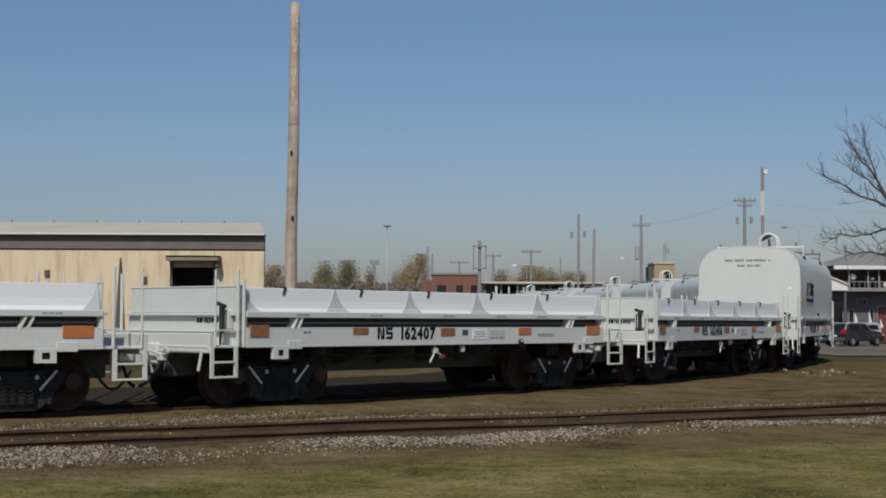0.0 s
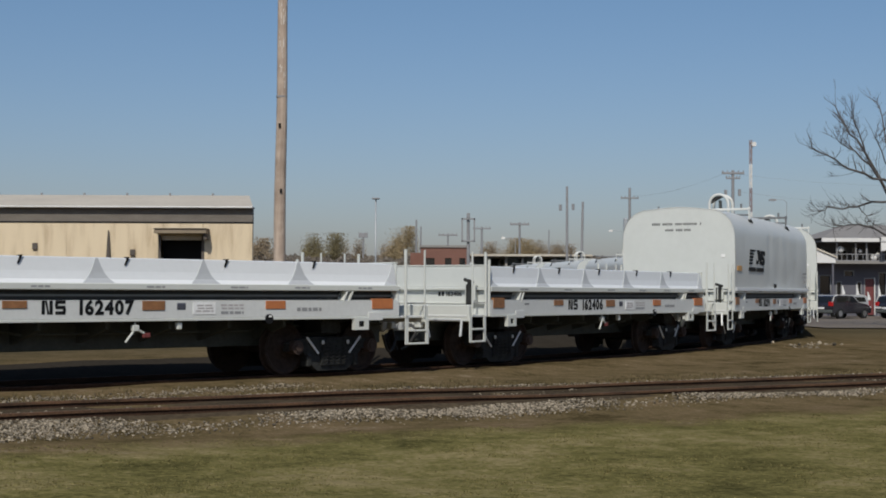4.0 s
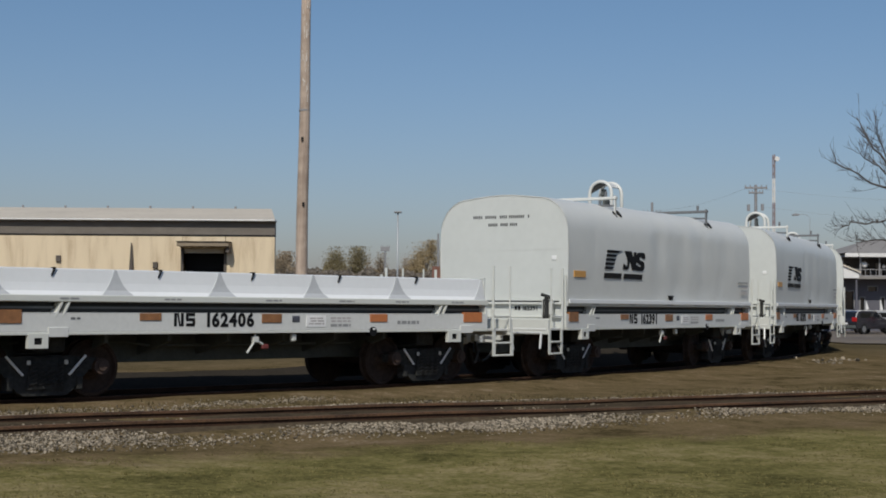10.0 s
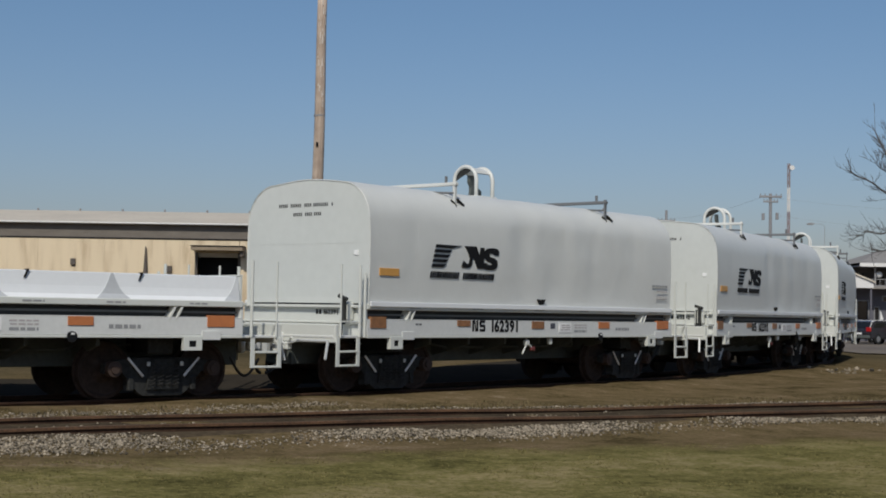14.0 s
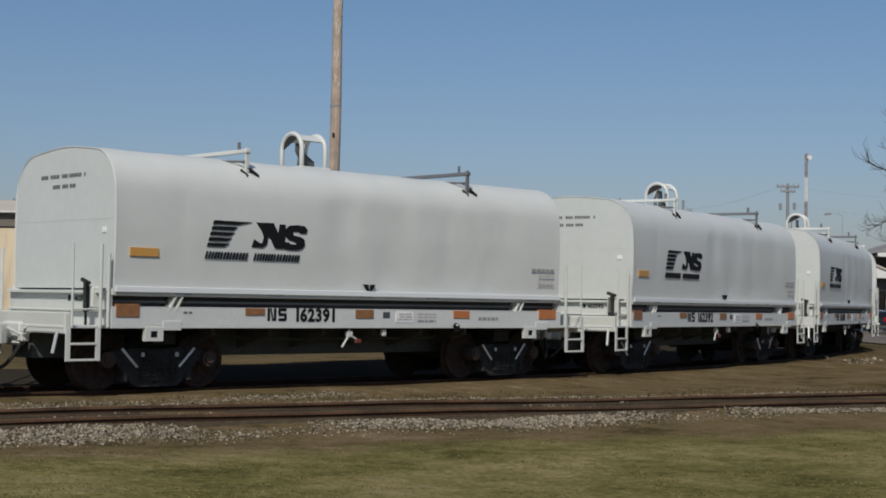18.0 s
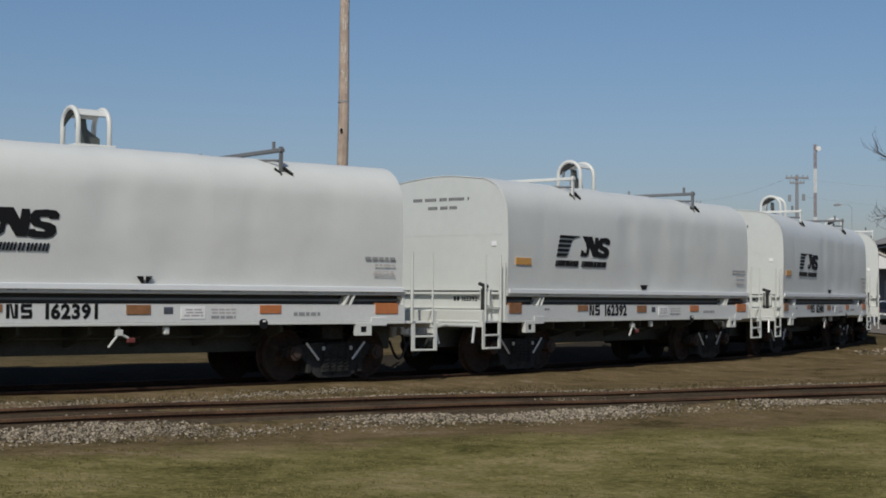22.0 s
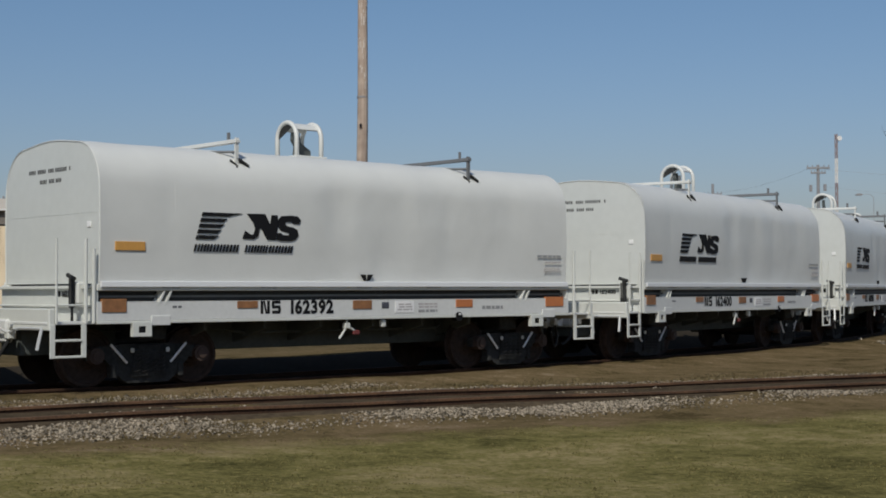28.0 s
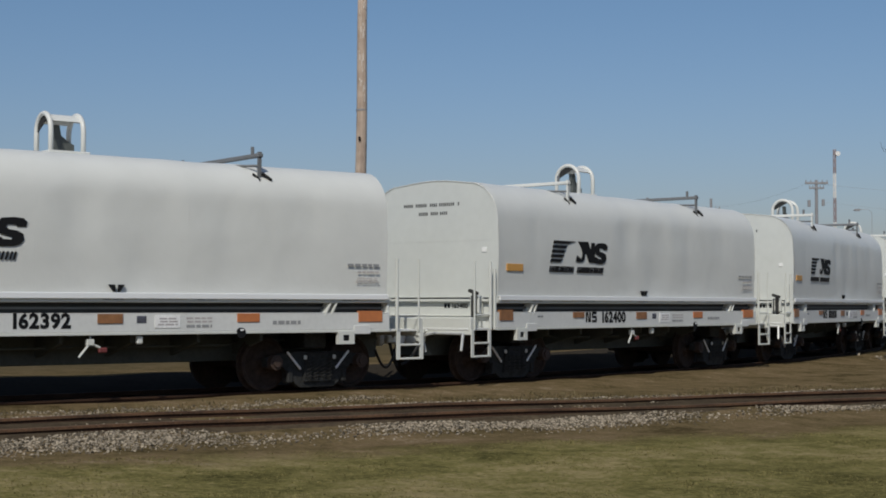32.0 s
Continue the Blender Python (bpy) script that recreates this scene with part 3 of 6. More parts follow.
def end_fittings(car, s, tall):
    """Bulkhead, platform, end sill, coupler, hoses, steps, grab posts of the end at s (-1 or 1)."""
    X = s * 5.12
    top = 1.56
    # bulkhead, bowed ribs and ledges
    wall = bmesh.new()
    box(wall, min(X, X - s * 0.06), max(X, X - s * 0.06), -1.555, 1.555, 1.0, top, bevel=0.01)
    part("end_bulkhead", wall, ENDPAINT, car)
    if not tall:
        # the open car's end goes on up to the rim of the trough
        high = bmesh.new()
        box(high, min(X, X - s * 0.05), max(X, X - s * 0.05), -1.50, 1.50, top + 0.002, 1.985, bevel=0.01)
        part("bulkhead_top", high, ENDPAINT, car)
        rim = bmesh.new()
        box(rim, min(X + s * 0.012, X - s * 0.06), max(X + s * 0.012, X - s * 0.06), -1.50, 1.50, 1.987, 2.012, bevel=0.006)
        part("bulkhead_rim", rim, PAINT, car)
    for z, h, d in ((1.235, 0.035, 0.08), (top - 0.05, 0.05, 0.09)):
        bm = bmesh.new()
        box(bm, min(X, X + s * d), max(X, X + s * d), -1.5, 1.5, z, z + h, bevel=0.008)
        part("end_ledge", bm, PAINT, car)
    plat = bmesh.new()
    box(plat, min(X, s * 5.86), max(X, s * 5.86), -1.5, 1.5, 0.985, 1.03, bevel=0.008)
    part("end_platform", plat, SILL, car)
    sill = bmesh.new()
    box(sill, s * 5.80 - 0.05, s * 5.80 + 0.05, -1.55, 1.55, 0.90, 1.225, bevel=0.015)
    part("end_sill", sill, PAINT, car)
    # coupler with its striker, knuckle and cut lever
    st = bmesh.new()
    box(st, s * 5.85 - 0.06, s * 5.85 + 0.06, -0.28, 0.28, 0.70, 1.06, bevel=0.03)
    part("striker", st, SILL, car)
    cp = bmesh.new()
    box(cp, min(s * 5.8, s * 6.1), max(s * 5.8, s * 6.1), -0.085, 0.085, 0.80, 0.95, bevel=0.02)
    tube(cp, [(s * 6.12, 0.05 * s, 0.73), (s * 6.12, 0.05 * s, 1.01)], 0.13, 10)
    box(cp, s * 6.14 - 0.09, s * 6.14 + 0.09, -0.2 * s - 0.06, -0.2 * s + 0.06, 0.74, 1.0, bevel=0.03)
    part("coupler", cp, BRIGHT, car, "pale new cast-steel knuckle coupler")
    lever = bmesh.new()
    tube(lever, [(s * 5.9, -1.42, 0.93), (s * 5.9, -0.7, 0.93), (s * 5.96, -0.45, 0.86), (s * 6.05, -0.12, 0.98)], 0.024, 6)
    tube(lever, [(s * 5.9, -1.42, 0.93), (s * 5.98, -1.44, 0.62)], 0.026, 6)
    part("uncoupling_lever", lever, BRIGHT, car)
    cock = bmesh.new()
    box(cock, *sorted((s * 5.84, s * 5.98)), -0.50, -0.36, 0.76, 0.90, bevel=0.02)
    tube(cock, [(s * 5.92, -0.43, 0.86), (s * 5.98, -0.62, 0.98)], 0.022, 6)
    part("angle_cock", cock, PAINT, car, "white angle cock on the brake pipe")
    hose = bmesh.new()
    tube(hose, [(s * 5.90, -0.43, 0.80)] + [(s * (5.92 + 0.31 * i / 10), -0.43 + 0.2 * i / 10, 0.78 - 0.42 * math.sin(math.pi * 0.5 * i / 10)) for i in range(1, 11)], 0.03, 7)
    part("air_hose", hose, HOSE, car, "black drooping air-brake hose")
    if s > 0:
        loop = bmesh.new()
        tube(loop, [(5.2 + 0.95 * u / 12, -1.0 + 0.7 * u / 12, 0.66 - 0.06 * u / 12 - 0.30 * math.sin(math.pi * u / 12)) for u in range(13)], 0.024, 6)
        part("brake_hose", loop, HOSE, car, "black sagging brake hose")
    # corner steps, both sides: two straps and two rungs
    for y in (NEAR + 0.02, -NEAR - 0.02):
        for k in range(2):
            x = s * (5.30 + 0.50 * k)
            bm = bmesh.new()
            box(bm, x - 0.04, x + 0.04, y - 0.012, y + 0.012, 0.50, 0.99, bevel=0.004)
            part("step_strap", bm, PAINT, car)
        for z in (0.50, 0.74):
            bm = bmesh.new()
            xa, xb = sorted((s * 5.34, s * 5.76))
            box(bm, xa, xb, y - 0.03, y + 0.03, z, z + 0.035, bevel=0.006)
            part("step_rung", bm, PAINT, car)
        # stout corner posts and the thin outer post of the ladder
        posts = [(5.27, 0.029, 2.25), (5.74, 0.019, 2.25)]
        if s * y > 0:
            posts.append((5.14, 0.029, 2.11))
        for xx, r, hi in posts:
            post = bmesh.new()
            tube(post, [(s * xx, y, 1.0), (s * xx, y, hi)], r, 8)
            part("corner_post" if xx < 5.5 else "grab_rail", post, PAINT, car)
        bm = bmesh.new()
        tube(bm, [(s * 5.27, y, 1.27), (s * 5.74, y, 1.27)], 0.015, 6)
        part("grab_iron", bm, PAINT, car)
    if s < 0:
        # hand brake on the front end, and small print
        hb = bmesh.new()
        box(hb, X - 0.24, X - 0.16, -1.26, -1.18, 1.22, 1.70, bevel=0.02)
        tube(hb, [(X - 0.20, -1.30, 1.66), (X - 0.20, -1.10, 1.72)], 0.035, 8)
        tube(hb, [(X - 0.14, -1.12, 1.62), (X - 0.14, -1.12, 1.02)], 0.022, 6)
        part("brake_lever", hb, CAST, car, "dark upright hand-brake ratchet")
        gear = bmesh.new()
        box(gear, X - 0.15, X, -1.30, -1.06, 1.28, 1.62, bevel=0.03)
        part("brake_gear_box", gear, PAINT, car)


def coil_car():
    """The whole open car, without its numbers."""
    car = empty("coil_car")
    # centre sill, cross bearers and brake gear below
    part("centre_sill", B(-5.7, 5.7, -0.33, 0.33, 0.50, 0.99, bevel=0.015), UNDER, car, "black deep centre sill")
    for x in (-3.0, -1.85, -0.7, 0.45, 1.6, 2.75):
        bm = bmesh.new()
        pts = [(-1.25, 0.98), (1.25, 0.98), (1.25, 0.86), (0.36, 0.62), (-0.36, 0.62), (-1.25, 0.86)]
        a = [bm.verts.new((x - 0.03, y, z)) for y, z in pts]
        b = [bm.verts.new((x + 0.03, y, z)) for y, z in pts]
        bm.faces.new(a)
        bm.faces.new(b[::-1])
        for i in range(6):
            bm.faces.new((a[(i + 1) % 6], a[i], b[i], b[(i + 1) % 6]))
        part("cross_bearer", bm, UNDER, car)
    for x in (-TRUCKS, TRUCKS):
        part("body_bolster", B(x - 0.22, x + 0.22, -1.15, 1.15, 0.72, 0.985, bevel=0.02), CAST, car)
    floor_ = B(-5.1, 5.1, -1.38, 1.38, 0.99, 1.03)
    part("deck", floor_, UNDER, car)
    tank = bmesh.new()
    tube(tank, [(0.5, 0.8, 0.72), (1.45, 0.8, 0.72)], 0.19, 14)
    part("air_reservoir", tank, UNDER, car)
    cyl = bmesh.new()
    tube(cyl, [(-1.4, 0.75, 0.74), (-0.9, 0.75, 0.74)], 0.14, 12)
    part("brake_cylinder", cyl, UNDER, car)
    pipe = bmesh.new()
    tube(pipe, [(-5.6, -0.48, 0.86), (-2.2, -0.52, 0.84), (-1.9, -0.7, 0.78), (2.4, -0.7, 0.78), (2.7, -0.5, 0.84), (5.6, -0.48, 0.86)], 0.022, 6)
    part("train_pipe", pipe, UNDER, car)
    # release lever, valve and lamp below the near side sill
    lev = bmesh.new()
    tube(lev, [(-0.36, NEAR + 0.06, 0.97), (-0.36, NEAR + 0.05, 0.87), (-0.55, NEAR + 0.02, 0.66)], 0.018, 6)
    box(lev, -0.42, -0.30, NEAR + 0.02, NEAR + 0.1, 0.83, 0.93, bevel=0.01)
    tube(lev, [(-0.36, NEAR + 0.05, 0.87), (-0.20, NEAR + 0.06, 0.80)], 0.02, 6)
    part("release_lever", lev, PAINT, car)
    part("valve_handle", B(-0.22, -0.08, NEAR + 0.04, NEAR + 0.1, 0.72, 0.80, bevel=0.015), REDDOOR, car, "dull red valve handle")
    part("retainer_valve", B(0.40, 0.50, NEAR + 0.03, NEAR + 0.12, 0.84, 0.97, bevel=0.02), PAINT, car)
    lampb = bmesh.new()
    tube(lampb, [(2.18, NEAR - 0.02, 1.0), (2.18, NEAR + 0.1, 1.0)], 0.085, 12)
    br = part("side_bracket", lampb, INK, car, "black round side fitting")
    # small white block paints the highlight on the black fitting
    part("bracket_cap", B(2.16, 2.22, NEAR - 0.028, NEAR - 0.021, 1.03, 1.06, bevel=0.003), PLACARD, br, "white cap")
    # side sills with bottom and top flange, dark recess and top chord
    for sgn in (1, -1):
        y = sgn * 1.58
        part("side_sill", B(-5.1, 5.1, *sorted((y, y - sgn * 0.025)), 1.03, 1.30, bevel=0.006), SILL, car)
        part("sill_flange", B(-5.1, 5.1, *sorted((y + sgn * 0.012, y - sgn * 0.16)), 0.985, 1.028, bevel=0.006), PAINT, car)
        part("sill_top_flange", B(-5.1, 5.1, *sorted((y, y - sgn * 0.2)), 1.302, 1.318, bevel=0.003), SILL, car)
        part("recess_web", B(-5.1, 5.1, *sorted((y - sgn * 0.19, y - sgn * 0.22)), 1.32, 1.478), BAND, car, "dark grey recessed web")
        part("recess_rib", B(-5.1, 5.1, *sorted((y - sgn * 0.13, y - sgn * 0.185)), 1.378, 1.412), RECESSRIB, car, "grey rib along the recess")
        part("top_chord", B(-5.1, 5.1, *sorted((y + sgn * 0.005, y - sgn * 0.2)), 1.48, 1.585, bevel=0.012), PAINT, car)
        for x in (-3.98, 3.86):
            for k in range(2):
                bm = bmesh.new()
                cx = x + 0.12 * k
                plate(bm, [(cx - 0.10, 1.25), (cx - 0.07, 1.25), (cx + 0.045, 1.475), (cx + 0.015, 1.475)], *sorted((y + sgn * 0.004, y - sgn * 0.19)))
                part("diagonal_stay", bm, PAINT, car)
        for x in (-4.35, 4.19):
            bm = bmesh.new()
            for a, b_, c, d in ((-0.16, -0.065, 0.79, 1.0), (0.065, 0.16, 0.79, 1.0), (-0.065, 0.065, 0.79, 0.845), (-0.065, 0.065, 0.945, 1.0)):
                box(bm, x + a, x + b_, *sorted((y + sgn * 0.035, y - sgn * 0.05)), c, d)
            pad = part("jacking_pad", bm, PAINT, car)
            # black plate behind the hole stands in for its shade
            part("pad_hole", B(x - 0.07, x + 0.07, *sorted((y + sgn * 0.012, y - sgn * 0.06)), 0.84, 0.95), INK, pad, "dark hole")
            part("pad_plate", B(x + 0.17, x + 0.50, *sorted((y + sgn * 0.016, y - sgn * 0.01)), 0.955, 1.10, bevel=0.004), SILL, pad)
    # marks on the near side
    for x0, x1, z0, z1 in ((-5.02, -4.61, 1.16, 1.36), (-2.62, -2.23, 1.20, 1.315), (-0.27, 0.14, 1.16, 1.31), (2.11, 2.52, 1.17, 1.31), (4.45, 4.94, 1.16, 1.345)):
        part("side_reflector", B(x0, x1, NEAR - 0.016, NEAR + 0.05, z0, z1, bevel=0.005), BRIGHTORANGE if x0 > 1 else ORANGE, car, "bright orange side reflector" if x0 > 1 else "orange-brown side reflector")
    pl = part("placard", B(0.67, 1.10, NEAR - 0.009, NEAR, 1.09, 1.285), PLACARD, car, "white data placard")
    bars(pl, "placard_print", 0.72, 1.06, 1.13, 1.245, NEAR - 0.0095, PALEPRINT, 3, 5)
    part("data_patch", B(0.37, 0.53, NEAR - 0.006, NEAR + 0.004, 1.165, 1.275, bevel=0.002), BLUEPATCH, car, "small dark blue-grey stencil patch")
    bars(car, "weight_print", 2.75, 3.30, 1.13, 1.19, NEAR - 0.001, FAINTINK, 1, 7)
    bars(car, "dimension_print", 1.2, 1.66, 1.09, 1.135, NEAR - 0.001, FAINTINK, 1, 8)
    bars(car, "dimension_print", 1.2, 1.66, 1.17, 1.25, NEAR - 0.001, PALEPRINT, 2, 18)
    bars(car, "service_print", -3.82, -3.62, 1.215, 1.25, NEAR - 0.001, GREYINK, 1, 9)
    for x in (-4.0, -2.2, -0.2, 1.4, 2.7, 4.1):
        bars(car, "chord_print", x, x + 0.34, 1.518, 1.545, NEAR - 0.006, FAINTINK, 1, int(x * 10) + 99)
    # the trough: five bays of sloped plate a side, gussets, floor
    for sgn in (1, -1):
        joints = [-5.05, -2.985, -1.04, 0.915, 2.86, 5.05]
        for a, b_, cx in zip(joints, joints[1:], (-4.04, -2.18, -0.37, 1.50, 3.34)):
            bm = bmesh.new()
            prof = [(1.54, 1.585), (1.49, 1.645), (1.465, 1.77), (1.445, 1.97), (1.40, 1.985), (1.36, 1.95), (1.05, 1.62), (0.4, 1.25), (0.4, 1.22), (1.30, 1.56)]
            ra = [bm.verts.new((a, sgn * y, z)) for y, z in prof]
            rb = [bm.verts.new((b_, sgn * y, z)) for y, z in prof]
            for i in range(len(prof)):
                j = (i + 1) % len(prof)
                bm.faces.new((ra[i], ra[j], rb[j], rb[i]))
            bm.faces.new(ra)
            bm.faces.new(rb[::-1])
            bmesh.ops.recalc_face_normals(bm, faces=bm.faces[:])
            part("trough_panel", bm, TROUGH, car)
            hook = bmesh.new()
            plate(hook, [(cx - 0.045, 1.87), (cx - 0.018, 1.87), (cx + 0.038, 2.0), (cx + 0.01, 2.0)], *sorted((sgn * 1.352, sgn * 1.475)))
            part("tie_slot", hook, INK, car, "black slanted tie-down slot")
        for k, x in enumerate(joints):
            lo = 0.0 if k == 0 else -1.0
            hi = 0.0 if k == 5 else 1.0
            pts = [(x + lo * 0.275, 1.587), (x + hi * 0.275, 1.587)]
            pts += [(x + hi * w, z) for w, z in ((0.19, 1.66), (0.12, 1.75), (0.065, 1.86), (0.02, 1.975))] if hi else [(x + 0.02, 1.975)]
            pts += [(x + lo * w, z) for w, z in ((0.02, 1.975), (0.065, 1.86), (0.12, 1.75), (0.19, 1.66))] if lo else [(x - 0.02, 1.975)]
            bm = bmesh.new()
            plate(bm, pts, *sorted((sgn * 1.55, sgn * 1.44)))
            for v in bm.verts:
                lean = float(np.interp(v.co.z, (1.585, 1.645, 1.77, 1.97), (1.54, 1.49, 1.465, 1.445)))
                v.co.y = sgn * (lean + (0.01 if abs(v.co.y) > 1.5 else -0.03))
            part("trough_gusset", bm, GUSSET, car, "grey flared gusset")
    part("trough_floor", B(-5.05, 5.05, -0.42, 0.42, 1.19, 1.225), PAINT, car)
    for s in (-1, 1):
        end_fittings(car, s, False)
        bogie(car, s * TRUCKS)
    return car


def cover_profile():
    """Half width and height round the cover's section: upright sides, broad round shoulders, low crown."""
    pts = [(1.56, 1.592), (1.565, 1.78), (1.578, 2.1), (1.585, 2.4), (1.584, 2.7), (1.57, 3.05)]
    for i in range(1, 10):
        a = i / 9 * math.pi / 2
        pts.append((0.86 + 0.71 * math.cos(a), 3.05 + 0.72 * math.sin(a)))
    pts += [(0.55, 3.805), (0.28, 3.83), (0, 3.84)]
    return pts


def cover(car):
    half = cover_profile()
    prof = [(-y, z) for y, z in half] + [(y, z) for y, z in half[-2::-1]]
    xs = np.linspace(-5.05, 5.05, 91)
    pitch = 1.245

    def surface(x, y, z, proud=0.0):
        """The dented skin at a place of the true section: dished between the ribs, buckled here and there."""
        edge = min(1.0, (5.05 - abs(x)) / 0.12)
        dish = -0.014 * math.sin(math.pi * x / pitch) ** 2 * (0.55 + noise.noise(Vector((round(x / pitch - 0.5) * 3.7, z * 0.9, y * 0.2))))
        d = dish + 0.020 * noise.noise(Vector((x * 1.35 + z * 0.5, 0.3 * y, z * 0.7))) + 0.010 * noise.noise(Vector((x * 2.9 - z * 0.8, y * 0.5 + 7, z * 1.5))) + 0.003 * noise.noise(Vector((x * 6.0 + z, y, z * 1.6 + 3)))
        # the plate is stiff round the painted emblem and at the print near the end
        flat = 1.0 if y > -1.3 else min(1.0, 0.06 + max(abs(x + 2.4) - 1.25, abs(z - 2.4) - 0.55, 0.0) * 2.2, 0.06 + max(4.1 - x, 0.0) * 1.5, 0.06 + max(x + 4.1, 0.0) * 1.5)
        side = min(1.0, max(0.0, (3.55 - z) / 0.5))
        out = edge * ((flat * (d - 0.022) - 0.005) * side * min(1.0, max(0.0, (z - 1.6) / 0.25)) + proud)
        return x, y * (1 + out / 1.6), z + edge * ((1 - side) * 0.4 * d + (proud if z > 3.4 else 0.0))
    verts = [surface(x, y, z) for x in xs for y, z in prof]
    faces, n = [], len(prof)
    for i in range(len(xs) - 1):
        for k in range(n - 1):
            a = i * n + k
            faces.append((a, a + 1, a + 1 + n, a + n))
    c = raw("cover", verts, faces, COVER, car, "removable white-painted steel coil cover with rounded shoulders", smooth=True)
    # welded seams round the cover at each rib
    for k in range(-3, 4):
        x = k * pitch
        w = 0.022 if k % 2 else 0.015
        rows = [surface(x + dx, y, z, up) for dx, up in ((-w, -0.0015), (0, 0.0022 if k % 2 else 0.0010), (w, -0.0015)) for y, z in prof]
        part_faces = [(r * n + m, r * n + m + 1, (r + 1) * n + m + 1, (r + 1) * n + m) for r in range(2) for m in range(n - 1)]
        raw("cover_seam", rows, part_faces, COVER, c, smooth=True)
    for s in (-1, 1):
        # flat end plate, set in a thin raised rim, with a ledge across
        bm = bmesh.new()
        a = [bm.verts.new((s * 5.045, y * 0.992, min(z, 3.835))) for y, z in prof]
        b_ = [bm.verts.new((s * 5.0, y * 0.992, min(z, 3.835))) for y, z in prof]
        bm.faces.new(a)
        bm.faces.new(b_[::-1])
        for i in range(len(prof)):
            j = (i + 1) % len(prof)
            bm.faces.new((a[j], a[i], b_[i], b_[j]))
        bmesh.ops.recalc_face_normals(bm, faces=bm.faces[:])
        part("end_plate", bm, ENDPAINT, c)
        rim = bmesh.new()
        tube(rim, [(s * 5.046, y * 0.990, z - 0.012) for y, z in prof], 0.012, 5)
        part("end_rim", rim, COVER, c)
        led = bmesh.new()
        box(led, *sorted((s * 5.045, s * 5.0485)), -1.5, 1.5, 2.660, 2.668)
        part("end_seam", led, ENDPAINT, c)
        if s < 0:
            mark = bmesh.new()
            rnd = random.Random(4)
            for z, lo, hi in ((3.335, -0.74, 0.66), (3.17, -0.36, 0.36)):
                y = lo
                while y < hi:
                    w = rnd.choice((0.17, 0.24, 0.3, 0.4))
                    w = min(w, hi - y)
                    k = y
                    while k < y + w - 0.02:
                        box(mark, -5.0485, -5.0455, -k - 0.030, -k, z, z + 0.064)
                        k += 0.048
                    y += w + 0.06
            tagged(part("end_notice", mark, NOTICEINK, c, "two lines of small black print"), kind="stuff")
            part("end_light_patch", B(-5.06, -5.045, -1.30, -1.19, 2.44, 2.53, bevel=0.004), PLACARD, c, "white reflective patch")
    # the lip's highlight is put into its whiter colour
    for s in (-1, 1):
        lip = bmesh.new()
        box(lip, -5.05, 5.05, *sorted((s * 1.588, s * 1.622)), 1.535, 1.628, bevel=0.008)
        part("bottom_lip", lip, TROUGH, c, "bright white bottom lip")
    # pair of lifting hoops astride the roof, with a dark plate between
    for x in (-0.50, 0.04):
        hp = bmesh.new()
        pts = [(x, -0.29, 3.68), (x, -0.29, 4.18)] + [(x, -0.29 * math.cos(a * math.pi / 12), 4.18 + 0.29 * math.sin(a * math.pi / 12)) for a in range(1, 12)] + [(x, 0.29, 4.18), (x, 0.29, 3.68)]
        tube(hp, pts, 0.043, 8)
        part("lifting_hoop", hp, COVER, c, "white tubular lifting hoop", smooth=True)
    # an arched sheet joins the hoops; a dark lug hangs between their legs
    sheet = bmesh.new()
    rows = []
    for x in (-0.50, 0.04):
        rows.append([[sheet.verts.new((x, -r * math.cos(a * math.pi / 16), 4.18 + r * math.sin(a * math.pi / 16))) for a in range(3, 14)] for r in (0.285, 0.262)])
    for m in range(10):
        for r in range(2):
            sheet.faces.new((rows[0][r][m], rows[0][r][m + 1], rows[1][r][m + 1], rows[1][r][m]))
    bmesh.ops.recalc_face_normals(sheet, faces=sheet.faces[:])
    part("hoop_sheet", sheet, COVER, c, "white arched sheet between the hoops")
    arch = [(-0.245 * math.cos(a * math.pi / 10), 4.19 + 0.245 * math.sin(a * math.pi / 10)) for a in range(11)]
    web = bmesh.new()
    ring = [[web.verts.new((x, y, z)) for y, z in arch[3:]] for x in (-0.505, -0.485)]
    web.faces.new(ring[0])
    web.faces.new(ring[1][::-1])
    for k in range(8):
        web.faces.new((ring[0][k], ring[1][k], ring[1][(k + 1) % 8], ring[0][(k + 1) % 8]))
    bmesh.ops.recalc_face_normals(web, faces=web.faces[:])
    part("hoop_web", web, CAST, c, "dark plate in the arch of the hoop")
    lug = bmesh.new()
    plate(lug, [(-0.40, 4.30), (-0.25, 4.30), (-0.22, 4.13), (-0.12, 4.06), (0.0, 3.99), (0.0, 3.90), (-0.36, 3.90), (-0.34, 4.05), (-0.41, 4.16)], -0.03, 0.03)
    part("lifting_lug", lug, UNDER, c, "dark steel lifting lug under the hoops")
    part("hoop_base", B(-0.56, 0.14, -0.34, 0.34, 3.78, 3.865, bevel=0.01), COVER, c)
